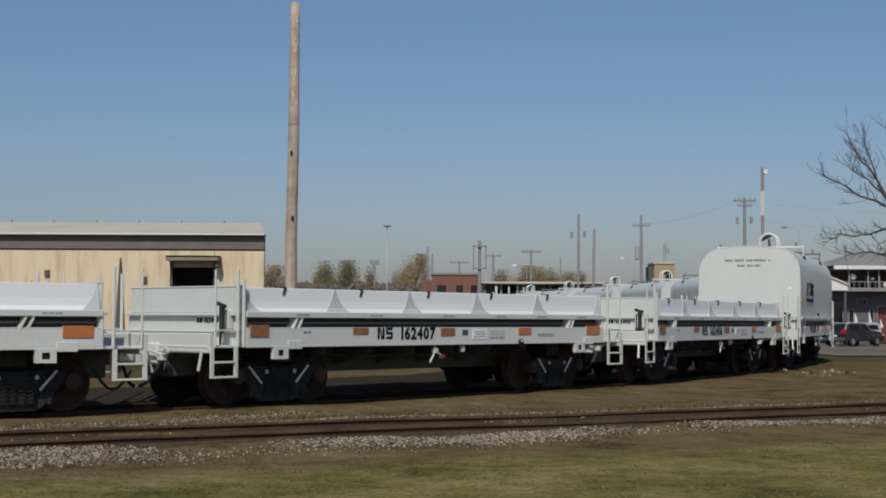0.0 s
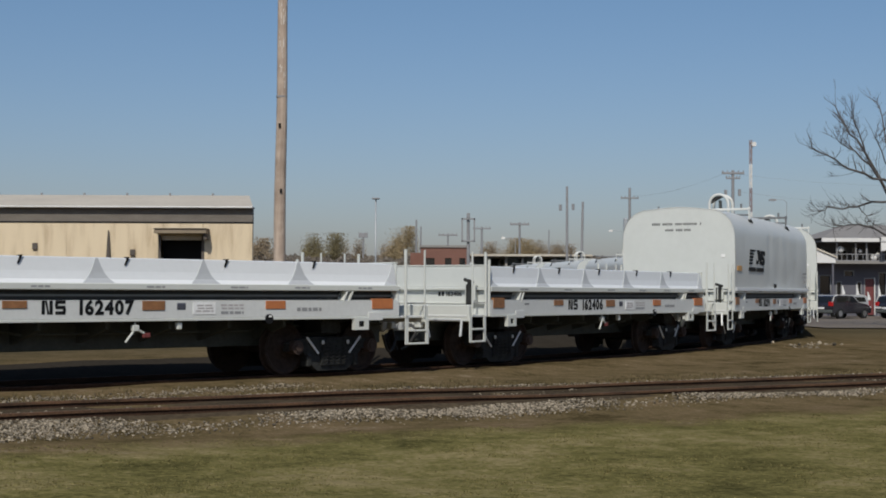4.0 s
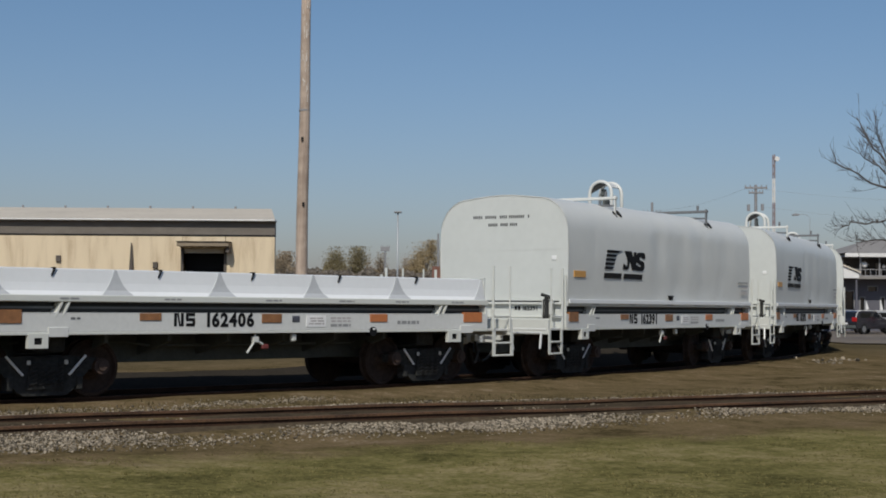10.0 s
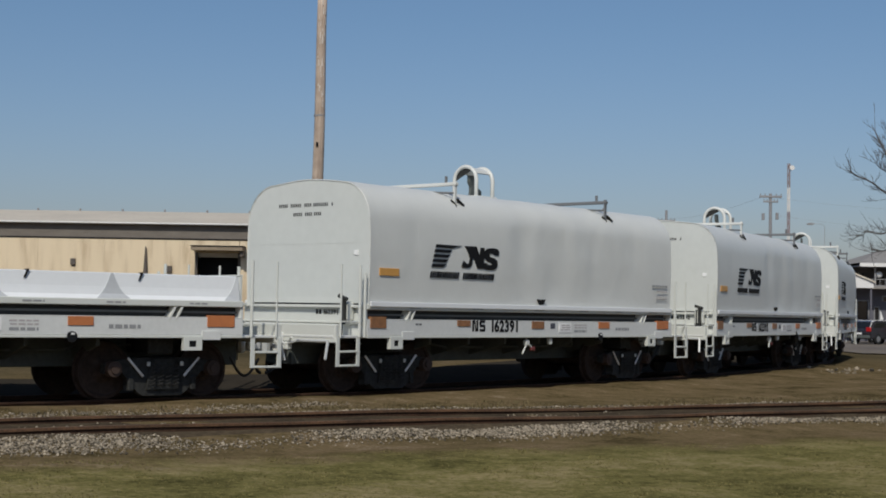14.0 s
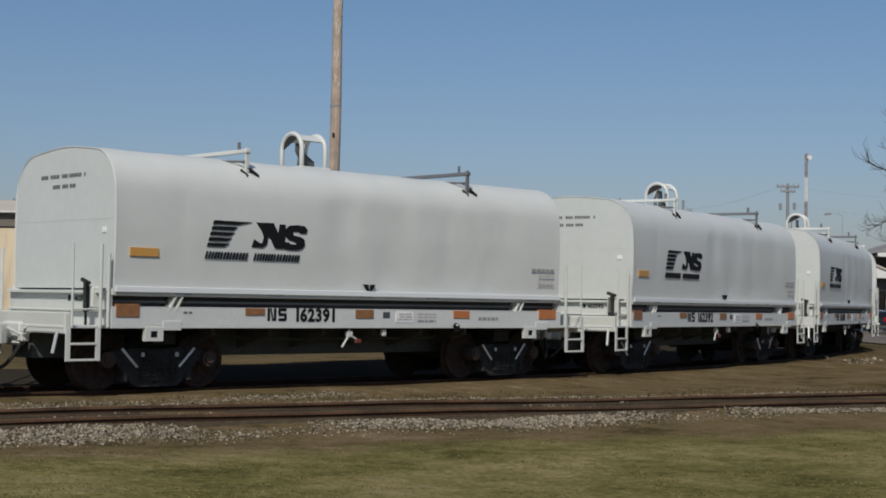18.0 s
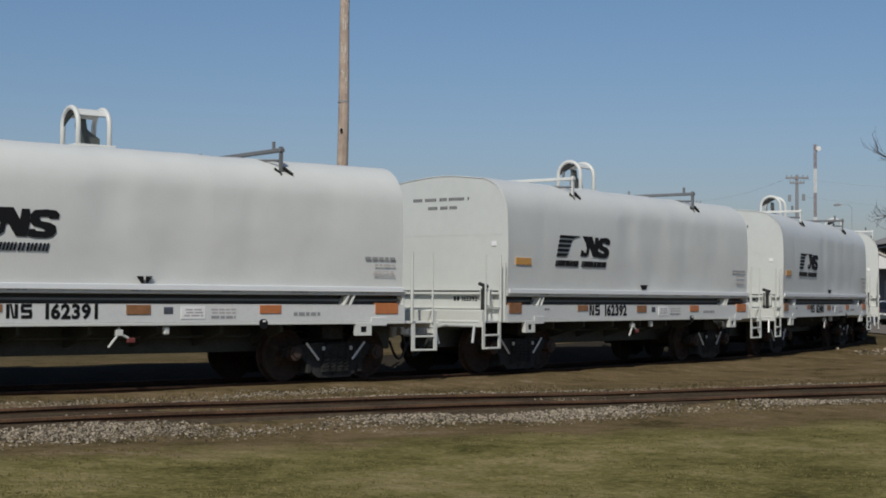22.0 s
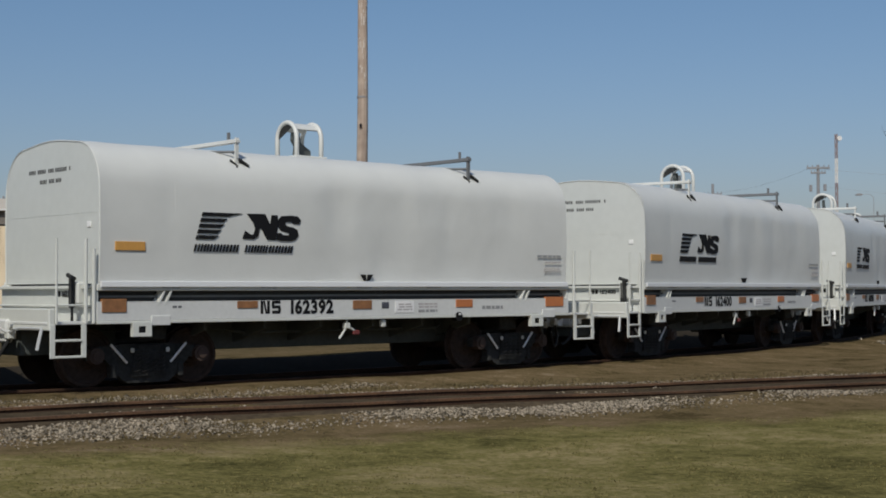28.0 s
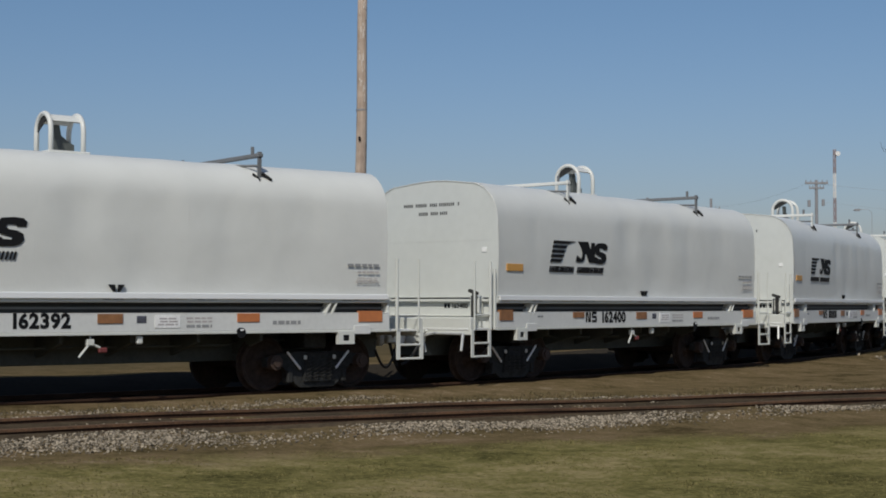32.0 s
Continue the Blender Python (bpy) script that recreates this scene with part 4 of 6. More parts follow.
    # two stacking bars across the roof, with legs on the shoulders
    for x in (-2.5, 2.62):
        bar = bmesh.new()
        box(bar, x - 0.05, x + 0.05, -1.42, 1.42, 3.86, 3.925, bevel=0.01)
        part("stacking_bar", bar, COVER if x < 0 else GREYINK, c)
        for s in (-1, 1):
            leg = bmesh.new()
            plate(leg, [(x - 0.03, 3.95), (x + 0.03, 3.95), (x + 0.025, 3.42), (x - 0.035, 3.36)], *sorted((s * 1.36, s * 1.40)))
            part("bar_leg", leg, COVER if x < 0 else GREYINK, c)
            br = bmesh.new()
            tube(br, [(x, s * 1.38, 3.62), (x + 0.16, s * 1.36, 3.50)], 0.03, 5)
            tube(br, [(x, s * 1.38, 3.72), (x - 0.30, s * 1.05, 3.72)], 0.022, 5)
            part("bar_brace", br, GREYINK, c)
            star = bmesh.new()
            tube(star, [(x + 0.03, s * 1.41, 3.60), (x + 0.20, s * 1.43, 3.49)], 0.026, 5)
            tube(star, [(x + 0.02, s * 1.41, 3.47), (x - 0.13, s * 1.39, 3.58)], 0.020, 5)
            tube(star, [(x - 0.02, s * 1.41, 3.50), (x - 0.05, s * 1.46, 3.33)], 0.022, 5)
            part("leg_clamp", star, CAST, c, "dark star-shaped clamp at the foot of the leg")
        stub = bmesh.new()
        tube(stub, [(x, 1.30, 3.9), (x, 1.30, 4.02)], 0.024, 6)
        part("bar_stub", stub, GREYINK, c)
        knob = bmesh.new()
        tube(knob, [(x, -1.15, 3.92), (x, -1.15, 4.05)], 0.03, 6)
        part("bar_knob", knob, GREYINK, c)
    pin = bmesh.new()
    tube(pin, [(-4.05, 0.3, 3.72), (-4.05, 0.3, 3.84)], 0.035, 6)
    part("roof_pin", pin, GREYINK, c)
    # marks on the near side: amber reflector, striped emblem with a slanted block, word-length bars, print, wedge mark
    part("cover_reflector", B(-4.80, -4.29, NEAR - 0.013, NEAR + 0.02, 2.09, 2.225, bevel=0.004), AMBER, c, "amber reflector strip")
    y0, y1 = NEAR - 0.012, NEAR + 0.01
    for k, (xc, xb) in enumerate(((-2.80, -2.53), (-2.885, -2.815), (-2.945, -2.865), (-3.0, -2.92), (-3.065, -2.97))):
        z, xa = 2.712 - 0.0905 * k, -3.265 - 0.027 * k
        em = bmesh.new()
        plate(em, [(xa - 0.024, z - 0.060), (xc, z - 0.060), (xb, z), (xa, z)], y0, y1)
        part("emblem_stripe", em, INK, c, "black slanted speed stripe")
    em = bmesh.new()
    plate(em, [(-2.437, 2.716), (-2.086, 2.721), (-1.984, 2.547), (-1.953, 2.706), (-1.84, 2.708), (-1.832, 2.516), (-1.881, 2.301), (-2.045, 2.305), (-2.156, 2.481), (-2.192, 2.48), (-2.222, 2.356), (-2.307, 2.305), (-2.520, 2.312), (-2.476, 2.438), (-2.357, 2.379), (-2.307, 2.385), (-2.277, 2.478), (-2.317, 2.573)], y0, y1)
    part("emblem_block", em, INK, c, "black angular emblem block")
    em = bmesh.new()
    plate(em, [(-1.825, 2.63), (-1.755, 2.696), (-1.571, 2.712), (-1.435, 2.70), (-1.371, 2.645), (-1.393, 2.575), (-1.529, 2.575), (-1.545, 2.602), (-1.672, 2.60), (-1.69, 2.572), (-1.654, 2.535), (-1.519, 2.515), (-1.435, 2.472), (-1.42, 2.383), (-1.477, 2.318), (-1.571, 2.29), (-1.778, 2.288), (-1.865, 2.31), (-1.845, 2.417), (-1.758, 2.417), (-1.737, 2.390), (-1.613, 2.384), (-1.592, 2.406), (-1.633, 2.428), (-1.778, 2.464), (-1.825, 2.516)], y0, y1)
    part("emblem_curve", em, INK, c, "black rounded emblem block")
    em = bmesh.new()
    rnd = random.Random(8)
    for xa, xb in ((-3.43, -2.61), (-2.48, -1.49)):
        x = xa
        while x < xb - 0.03:
            w = rnd.uniform(0.022, 0.034)
            plate(em, [(x, 2.095), (x + w, 2.095), (x + w + 0.032, 2.212), (x + 0.032, 2.212)], y0, y1)
            x += rnd.choice((0.056, 0.064))
    tagged(part("emblem_print", em, INK, c, "row of small black slanted bars"), kind="stuff")
    em = bmesh.new()
    plate(em, [(-0.10, 1.75), (0.0, 1.75), (0.01, 1.645), (-0.02, 1.645)], y0 - 0.016, y1)
    plate(em, [(0.16, 1.75), (0.06, 1.75), (0.05, 1.645), (0.08, 1.645)], y0 - 0.016, y1)
    part("wedge_mark", em, INK, c)
    bars(c, "cover_print", 4.20, 4.86, 2.10, 2.145, NEAR - 0.02, FAINTINK, 1, 21)
    bars(c, "cover_print", 4.36, 4.86, 1.99, 2.02, NEAR - 0.02, PALEPRINT, 1, 22)
    bars(c, "cover_print", 4.36, 4.86, 1.83, 1.91, NEAR - 0.02, PALEPRINT, 3, 23)
    return c


open_car = tagged(coil_car(), "white open coil car with sloped trough sides, on the curved track", "railcar", "coil cars")
covered_car = copy_thing(open_car, pose(0, 0, 0))
tagged(covered_car, "white coil car with a tall rounded cover, on the curved track", "railcar", "coil cars")
cover(covered_car)
for ob in [o for o in covered_car.children if o.name.split(".")[0] in ("trough_gusset", "trough_panel", "tie_slot", "bulkhead_top", "bulkhead_rim")]:
    bpy.data.objects.remove(ob)
CARS = [open_car, copy_thing(open_car, pose(0, 0, 0)), copy_thing(open_car, pose(0, 0, 0)), covered_car]
while len(CARS) < 12:
    CARS.append(copy_thing(covered_car, pose(0, 0, 0)))
# the second open car has its gussets and tie slots a little off those of the others
for ob in CARS[1].children:
    kind = ob.name.split(".")[0]
    cx = sum(v.co.x for v in ob.data.vertices) / len(ob.data.vertices) if ob.data else 0.0
    if kind == "trough_gusset" and abs(cx) < 4.5:
        ob.location.x += 0.03
    elif kind == "tie_slot":
        ob.location.x -= 0.11
DIGITS = {1: "162407", 2: "162406", 3: "162391", 4: "162392", 5: "162400"}
for k, car in enumerate(CARS):
    dx = 0.2 if k < 3 else 0.02
    pre = bmesh.new()
    strokes = [[(-2.19, 1.105), (-2.137, 1.105), (-2.137, 1.315), (-2.19, 1.315)], [(-2.062, 1.105), (-2.009, 1.105), (-2.009, 1.315), (-2.062, 1.315)], [(-2.137, 1.315), (-2.105, 1.315), (-2.062, 1.105), (-2.094, 1.105)]]
    strokes += [[(-1.963, a), (-1.80, a), (-1.80, a + 0.05), (-1.963, a + 0.05)] for a in (1.103, 1.187, 1.267)]
    strokes += [[(-1.972, 1.225), (-1.922, 1.225), (-1.922, 1.28), (-1.972, 1.28)], [(-1.842, 1.14), (-1.792, 1.14), (-1.792, 1.20), (-1.842, 1.20)]]
    for i, pts in enumerate(strokes):
        plate(pre, [(x + dx, z) for x, z in pts], NEAR - 0.004 - 0.0003 * i, NEAR + 0.005)
    tagged(part("owner_mark", pre, INK, car, "small black owner mark"), kind="stuff")
    mark = bmesh.new()
    for a in (-0.345, -0.425):
        box(mark, -5.126, -5.1205, a - 0.055, a, 1.392, 1.478)
    if k not in DIGITS:
        for a in range(6):
            box(mark, -5.126, -5.1205, -0.60 - 0.085 * a, -0.54 - 0.085 * a, 1.392, 1.478)
    tagged(part("end_mark", mark, INK, car, "small black stencilled marks"), kind="stuff")
    if k in DIGITS:
        writing(DIGITS[k], 0.125, INK, "end_number", car, pose(-5.1235, -0.52, 1.392, 90, 0, -90), "small black end number " + DIGITS[k], bold=0.004)
        writing(DIGITS[k], 0.295, INK, "car_number", car, pose(-1.64 + 1.15 * dx, NEAR - 0.004, 1.105, 90, 0, 0), "black car number " + DIGITS[k], bold=0.013, spacing=1.17 if k < 3 else 1.10)
        tagged(car, car["label"].replace("coil car", "coil car " + DIGITS[k]).replace(", on the curved track", ""))
    else:
        bars(car, "car_number_print", -1.70, -0.75, 1.105, 1.31, NEAR - 0.001, INK, 1, k)

# ---- things behind the train ----
def spot(px, py, depth):
    """Place at that depth on a bearing given at the start."""
    return (0.0167 + (px - 849) / 2565.0) * depth, depth, EYE + (0.0544 + (428 - py) / 2565.0) * depth


def wooden_pole():
    p = empty("utility_pole")
    bm = bmesh.new()
    pts = [(-5.245 + 0.085 * i / 12 + 0.012 * math.sin(i), 46.0, -0.3 + 11.9 * i / 12) for i in range(13)]
    tube(bm, pts, 0.205, 18, r2=0.150)
    for v in bm.verts:
        a = math.atan2(v.co.y - 46, v.co.x + 5.2)
        k = 1 + 0.035 * noise.noise(Vector((a * 2.5, v.co.z * 0.3, 2)))
        v.co.x, v.co.y = -5.2 + (v.co.x + 5.2) * k, 46 + (v.co.y - 46) * k
    part("pole_shaft", bm, POLEWOOD, p, smooth=True)
    for z, h in ((7.65, 0.06),):
        x = -5.245 + 0.085 * (z + 0.3) / 11.9
        b = bmesh.new()
        tube(b, [(x, 46, z), (x, 46, z + h)], 0.178, 16)
        part("pole_band", b, FARPOLE, p, "dark metal band")
    # sun-bleached and spattered flecks on the upper half
    rnd = random.Random(27)
    flecks = bmesh.new()
    for _ in range(46):
        z = 7.9 + 3.5 * rnd.random() ** 0.8
        x, r = -5.245 + 0.085 * (z + 0.3) / 11.9 + 0.003, 0.205 - 0.055 * (z + 0.3) / 11.9 + 0.006
        a, w, h = radians(rnd.uniform(195, 320)), rnd.uniform(0.10, 0.32), rnd.uniform(0.05, 0.30)
        low = [flecks.verts.new((x + r * math.cos(a + w * k / 2), 46 + r * math.sin(a + w * k / 2), z)) for k in (-1, 0, 1)]
        high = [flecks.verts.new((x + r * math.cos(a + w * k / 3), 46 + r * math.sin(a + w * k / 3), z + h)) for k in (-1, 0, 1)]
        for k in range(2):
            flecks.faces.new((low[k], low[k + 1], high[k + 1], high[k]))
    tagged(part("pole_fleck", flecks, FLECK, p, "pale bleached flecks"), kind="stuff")
    for z, dx in ((6.68, -0.03), (4.6, 0.04)):
        x = -5.245 + 0.085 * (z + 0.3) / 11.9
        part("pole_tag", B(x + dx - 0.035, x + dx + 0.035, 45.78, 45.83, z, z + 0.13, bevel=0.005), INK, p)
    return tagged(p, "bare weathered brown wooden utility pole behind the train", "pole")


wooden_pole()


def warehouse():
    b = empty("warehouse", pose(-7.94, 60, 0))
    y0, x0, x1 = 0.0, -36.0, 0.0
    door = (-3.84, -2.05, 3.80)
    # wall panels either side of and over the dark opening; the end wall runs askew, along the curve of the yard
    joints = [x0, -32.3, -28.5, -24.7, -20.9, -17.1, -13.3, -10.5, -7.7, door[0]]
    for a, c in zip(joints, joints[1:]):
        part("wall_panel", B(a + 0.003, c - 0.003, y0, y0 + 0.3, -0.3, 4.30), CONCRETE, b)
    part("wall_panel", B(door[1] + 0.012, x1, y0, y0 + 0.3, -0.3, 4.30), CONCRETE, b)
    part("wall_panel", B(door[0] + 0.012, door[1] - 0.012, y0, y0 + 0.3, door[2], 4.30), CONCRETE, b)
    bm = bmesh.new()
    v = [bm.verts.new(p) for z in (-0.3, 4.9) for p in ((x1 - 0.1, 0.31, z), (x1 - 2.0, 12, z), (x1 - 2.3, 12, z), (x1 - 0.4, 0.31, z))]
    for f in ((0, 1, 5, 4), (1, 2, 6, 5), (2, 3, 7, 6), (3, 0, 4, 7), (4, 5, 6, 7)):
        bm.faces.new([v[i] for i in f])
    part("end_wall", bm, CONCRETE, b)
    part("back_wall", B(x0, x1 - 2.3, 11.7, 12, -0.3, 4.9), CONCRETE, b)
    # black sheet stands in for the unlit inside of the doorway
    part("opening_back", B(door[0], door[1], y0 + 0.8, y0 + 0.9, -0.3, 3.8), INK, b, "dark unlit doorway")
    part("fascia", B(x0, x1, y0 + 0.06, y0 + 0.36, 4.305, 4.92), FASCIA, b, "grey-brown fascia band under the eave")
    part("eave", B(x0, x1 + 0.03, y0 - 0.22, y0 + 0.5, 4.925, 5.0, bevel=0.02), WHITETRIM, b, "white eave gutter")
    part("fascia_strip", B(x0, x1, y0 - 0.02, y0 + 0.055, 4.305, 4.365), INK, b, "dark strip under the fascia")
    bm = bmesh.new()
    v = [bm.verts.new(p) for p in ((x0, y0 - 0.2, 5.003), (x1 + 0.03, y0 - 0.2, 5.003), (x1 - 0.95, 6, 5.86), (x0, 6, 5.86), (x1 - 2.0, 12.2, 5.0), (x0, 12.2, 5.0))]
    for f in ((0, 1, 2, 3), (3, 2, 4, 5), (1, 4, 2), (0, 3, 5)):
        bm.faces.new([v[i] for i in f])
    roof = part("roof", bm, ROOFING, b, "low pale grey roof")
    for k in range(12):
        x = x1 - 2.6 - 1.95 * k
        w = bmesh.new()
        tube(w, [(x, 5.9, 5.8), (x, 5.9, 5.95)], 0.05, 8)
        part("roof_vent", w, FARPOLE, roof)
    aw = bmesh.new()
    plate(aw, [(door[0] - 0.1, 3.86), (door[1] + 0.25, 3.86), (door[1] + 0.25, 4.02), (door[0] - 0.1, 4.0)], y0 - 0.75, y0 - 0.005)
    part("door_canopy", aw, CANOPY, b, "faded tan door canopy")
    part("canopy_edge", B(door[0] - 0.12, door[1] + 0.27, y0 - 0.78, y0 - 0.005, 4.022, 4.06), INK, b, "dark top edge of the canopy")
    part("canopy_bracket", B(door[1] + 0.12, door[1] + 0.24, y0 - 0.6, y0 - 0.01, 3.62, 3.855), TRIMBAND, b)
    fr = bmesh.new()
    for a, c, d, e in ((door[0] - 0.06, door[0] + 0.05, -0.3, 3.80), (door[1] - 0.05, door[1] + 0.06, -0.3, 3.80)):
        box(fr, a, c, y0 - 0.03, y0 - 0.002, d, e)
    part("door_frame", fr, TRIMBAND, b)
    part("shutter_slat", B(door[0] + 0.06, door[1] - 0.06, y0 + 0.1, y0 + 0.14, 3.60, 3.79), ROOFING, b)
    dp = bmesh.new()
    tube(dp, [(-5.95, y0 - 0.1, 4.0), (-5.94, y0 - 0.12, 2.2), (-5.93, y0 - 0.14, -0.3)], 0.025, 8, r2=0.24)
    part("downpipe", dp, TRIMBAND, b, "dark stained downpipe")
    for x, z in ((-9.1, 3.2), (-5.05, 2.95)):
        part("wall_box", B(x, x + 0.2, y0 - 0.1, y0 - 0.002, z, z + 0.26, bevel=0.01), TRIMBAND, b)
    return tagged(b, "low buff concrete warehouse with grey roof and dark doorway", "building")


warehouse()


def far_pole(px, top, depth, r, arms=(), lean=0.0, name="utility_pole", label="distant grey wooden power pole", extra=None):
    x, y, z = spot(px, top, depth)
    p = empty(name)
    bm = bmesh.new()
    tube(bm, [(x + lean * z, y, -0.3), (x, y, z)], r * 0.95, 8, r2=r * 0.65)
    part("pole_shaft", bm, FARPOLE, p)
    for dz, half, th in arms:
        part("crossarm", B(x - half, x + half, y - 0.14, y - 0.02, z - dz - th, z - dz, bevel=0.01), FARPOLE, p)
        for sx in (-0.92, -0.5, 0.5, 0.92):
            ins = bmesh.new()
            tube(ins, [(x + sx * half, y - 0.08, z - dz), (x + sx * half, y - 0.08, z - dz + 0.14)], 0.035, 6)
            part("insulator", ins, FARPOLE, p)
    if extra:
        extra(p, x, y, z)
    return tagged(p, label, "pole", "far poles")


def transformer(p, x, y, z):
    for dx, dz in ((-0.55, 1.5), (0.5, 1.45)):
        t = bmesh.new()
        tube(t, [(x + dx, y, z - dz - 0.5), (x + dx, y, z - dz)], 0.12, 10)
        part("transformer", t, FARPOLE, p)


far_pole(1318, 348, 110, 0.17, ((0.15, 0.85, 0.16), (0.55, 0.55, 0.12)), extra=transformer)
far_pole(1135, 380, 130, 0.17, ((0.85, 0.8, 0.14),), extra=lambda p, x, y, z: part("pole_can", B(x - 0.55, x - 0.2, y - 0.2, y + 0.2, z - 4.0, z - 2.7, bevel=0.08), GALV, p))
far_pole(1024, 378, 120, 0.14, (), extra=transformer)
far_pole(1052, 405, 120, 0.14, (), lean=-0.02)
far_pole(940, 442, 150, 0.16, ((0.1, 1.0, 0.2),))
far_pole(873, 450, 150, 0.16, ((0.1, 0.9, 0.16),))
far_pole(813, 462, 170, 0.12, ((0.1, 1.1, 0.18),))
far_pole(757, 438, 150, 0.13, ())
far_pole(765, 450, 155, 0.11, ())
far_pole(663, 462, 160, 0.14, ((0.0, 0.5, 0.5),), label="distant stub pole with a broad head")
far_pole(992, 455, 150, 0.08, ())


def frame_tower():
    x, y, z = spot(849, 428, 110)
    p = empty("sign_frame")
    bm = bmesh.new()
    tube(bm, [(x, y, -0.3), (x, y, z)], 0.14, 8, r2=0.11)
    part("post", bm, FARPOLE, p)
    for a, b_, c, d in ((-0.52, -0.41, -2.1, -0.3), (0.41, 0.52, -2.1, -0.3), (-0.52, 0.52, -0.42, -0.3), (-0.52, 0.52, -2.1, -1.98)):
        part("frame_bar", B(x + a, x + b_, y - 0.26, y - 0.14, z + c, z + d, bevel=0.01), FARPOLE, p)
    part("top_cap", B(x - 0.12, x + 0.12, y - 0.12, y + 0.12, z - 0.25, z + 0.1, bevel=0.03), FARPOLE, p)
    return tagged(p, "distant dark steel post with an empty square frame", "pole")


frame_tower()


def lamp_mast():
    x, y, z = spot(685, 402, 90)
    p = empty("street_lamp")
    bm = bmesh.new()
    tube(bm, [(x, y, -0.3), (x, y, z)], 0.065, 10, r2=0.045)
    part("pole_shaft", bm, GALV, p, smooth=True)
    part("lamp_head", B(x - 0.24, x + 0.24, y - 0.2, y + 0.2, z, z + 0.1, bevel=0.03), FARPOLE, p)
    return tagged(p, "tall pale steel floodlight pole with a flat head", "street lamp")


lamp_mast()


def roadside_lamp(right, rise, depth, head, mat):
    """A thin pole with a short arm and a flat drop-shaped head; right and rise are slopes of the line of sight."""
    x, y, z = right * depth, depth, EYE + rise * depth
    p = empty("street_lamp")
    bm = bmesh.new()
    tube(bm, [(x + head + 0.9, y, -0.3), (x + head + 0.9, y, z - 0.25), (x + head + 0.6, y, z + 0.02), (x + head * 0.5, y, z + 0.04)], 0.028, 8, r2=0.02)
    part("pole_shaft", bm, GALV, p)
    bm = bmesh.new()
    plate(bm, [(x - head, z - 0.02), (x - head * 0.6, z - 0.10), (x + head * 0.5, z - 0.10), (x + head, z), (x + head * 0.3, z + 0.10), (x - head * 0.5, z + 0.08)], y - 0.15, y + 0.15)
    part("lamp_head", bm, mat, p)
    return tagged(p, "distant street lamp with a flat head on a thin pole", "street lamp", "far street lamps")


roadside_lamp(0.1151, 0.0434, 130, 0.22, WHITETRIM)
roadside_lamp(0.2270, 0.0652, 130, 0.36, FARPOLE)
roadside_lamp(0.0408, 0.0382, 130, 0.20, WHITETRIM)


def radio_mast():
    x, y, z = spot(1350, 294, 180)
    p = empty("radio_mast")
    n = 7
    for k in range(n):
        a, b_ = -0.3 + (z + 0.3) * k / n, -0.3 + (z + 0.3) * (k + 1) / n
        bm = bmesh.new()
        for i in range(3):
            c, s = 0.16 * math.cos(i * 2.094 + 0.5), 0.16 * math.sin(i * 2.094 + 0.5)
            c2, s2 = 0.16 * math.cos((i + 1) * 2.094 + 0.5), 0.16 * math.sin((i + 1) * 2.094 + 0.5)
            tube(bm, [(x + c, y + s, a), (x + c, y + s, b_)], 0.062, 5)
            for j in range(3):
                za, zb = a + (b_ - a) * j / 3, a + (b_ - a) * (j + 1) / 3
                tube(bm, [(x + c, y + s, za), (x + c2, y + s2, zb)], 0.036, 4)
        tagged(part("mast_section", bm, WHITETRIM if k % 2 else MASTRED, p, "pale lattice section" if k % 2 else "red lattice section"), kind="stuff")
    dish = bmesh.new()
    tube(dish, [(x + 0.35, y - 0.3, z - 0.55), (x + 0.35, y + 0.1, z - 0.55)], 0.3, 12)
    part("antenna_drum", dish, WHITETRIM, p)
    return tagged(p, "tall red and white lattice radio mast", "mast")


radio_mast()


def wires():
    for (a, b_, sag) in (((22.0, 110, 10.6), (46.0, 112, 10.2), 0.6), ((21.2, 110, 10.6), (16.7, 130, 10.2), 0.4), ((22.6, 110, 9.2), (47.0, 111, 8.0), 0.5)):
        bm = bmesh.new()
        A, C = Vector(a), Vector(b_)
        tube(bm, [A.lerp(C, i / 12) - Vector((0, 0, sag * 4 * (i / 12) * (1 - i / 12))) for i in range(13)], 0.007, 4)
        tagged(part("power_line", bm, FARPOLE), "thin black overhead power line between poles", "cable", "power lines")


wires()


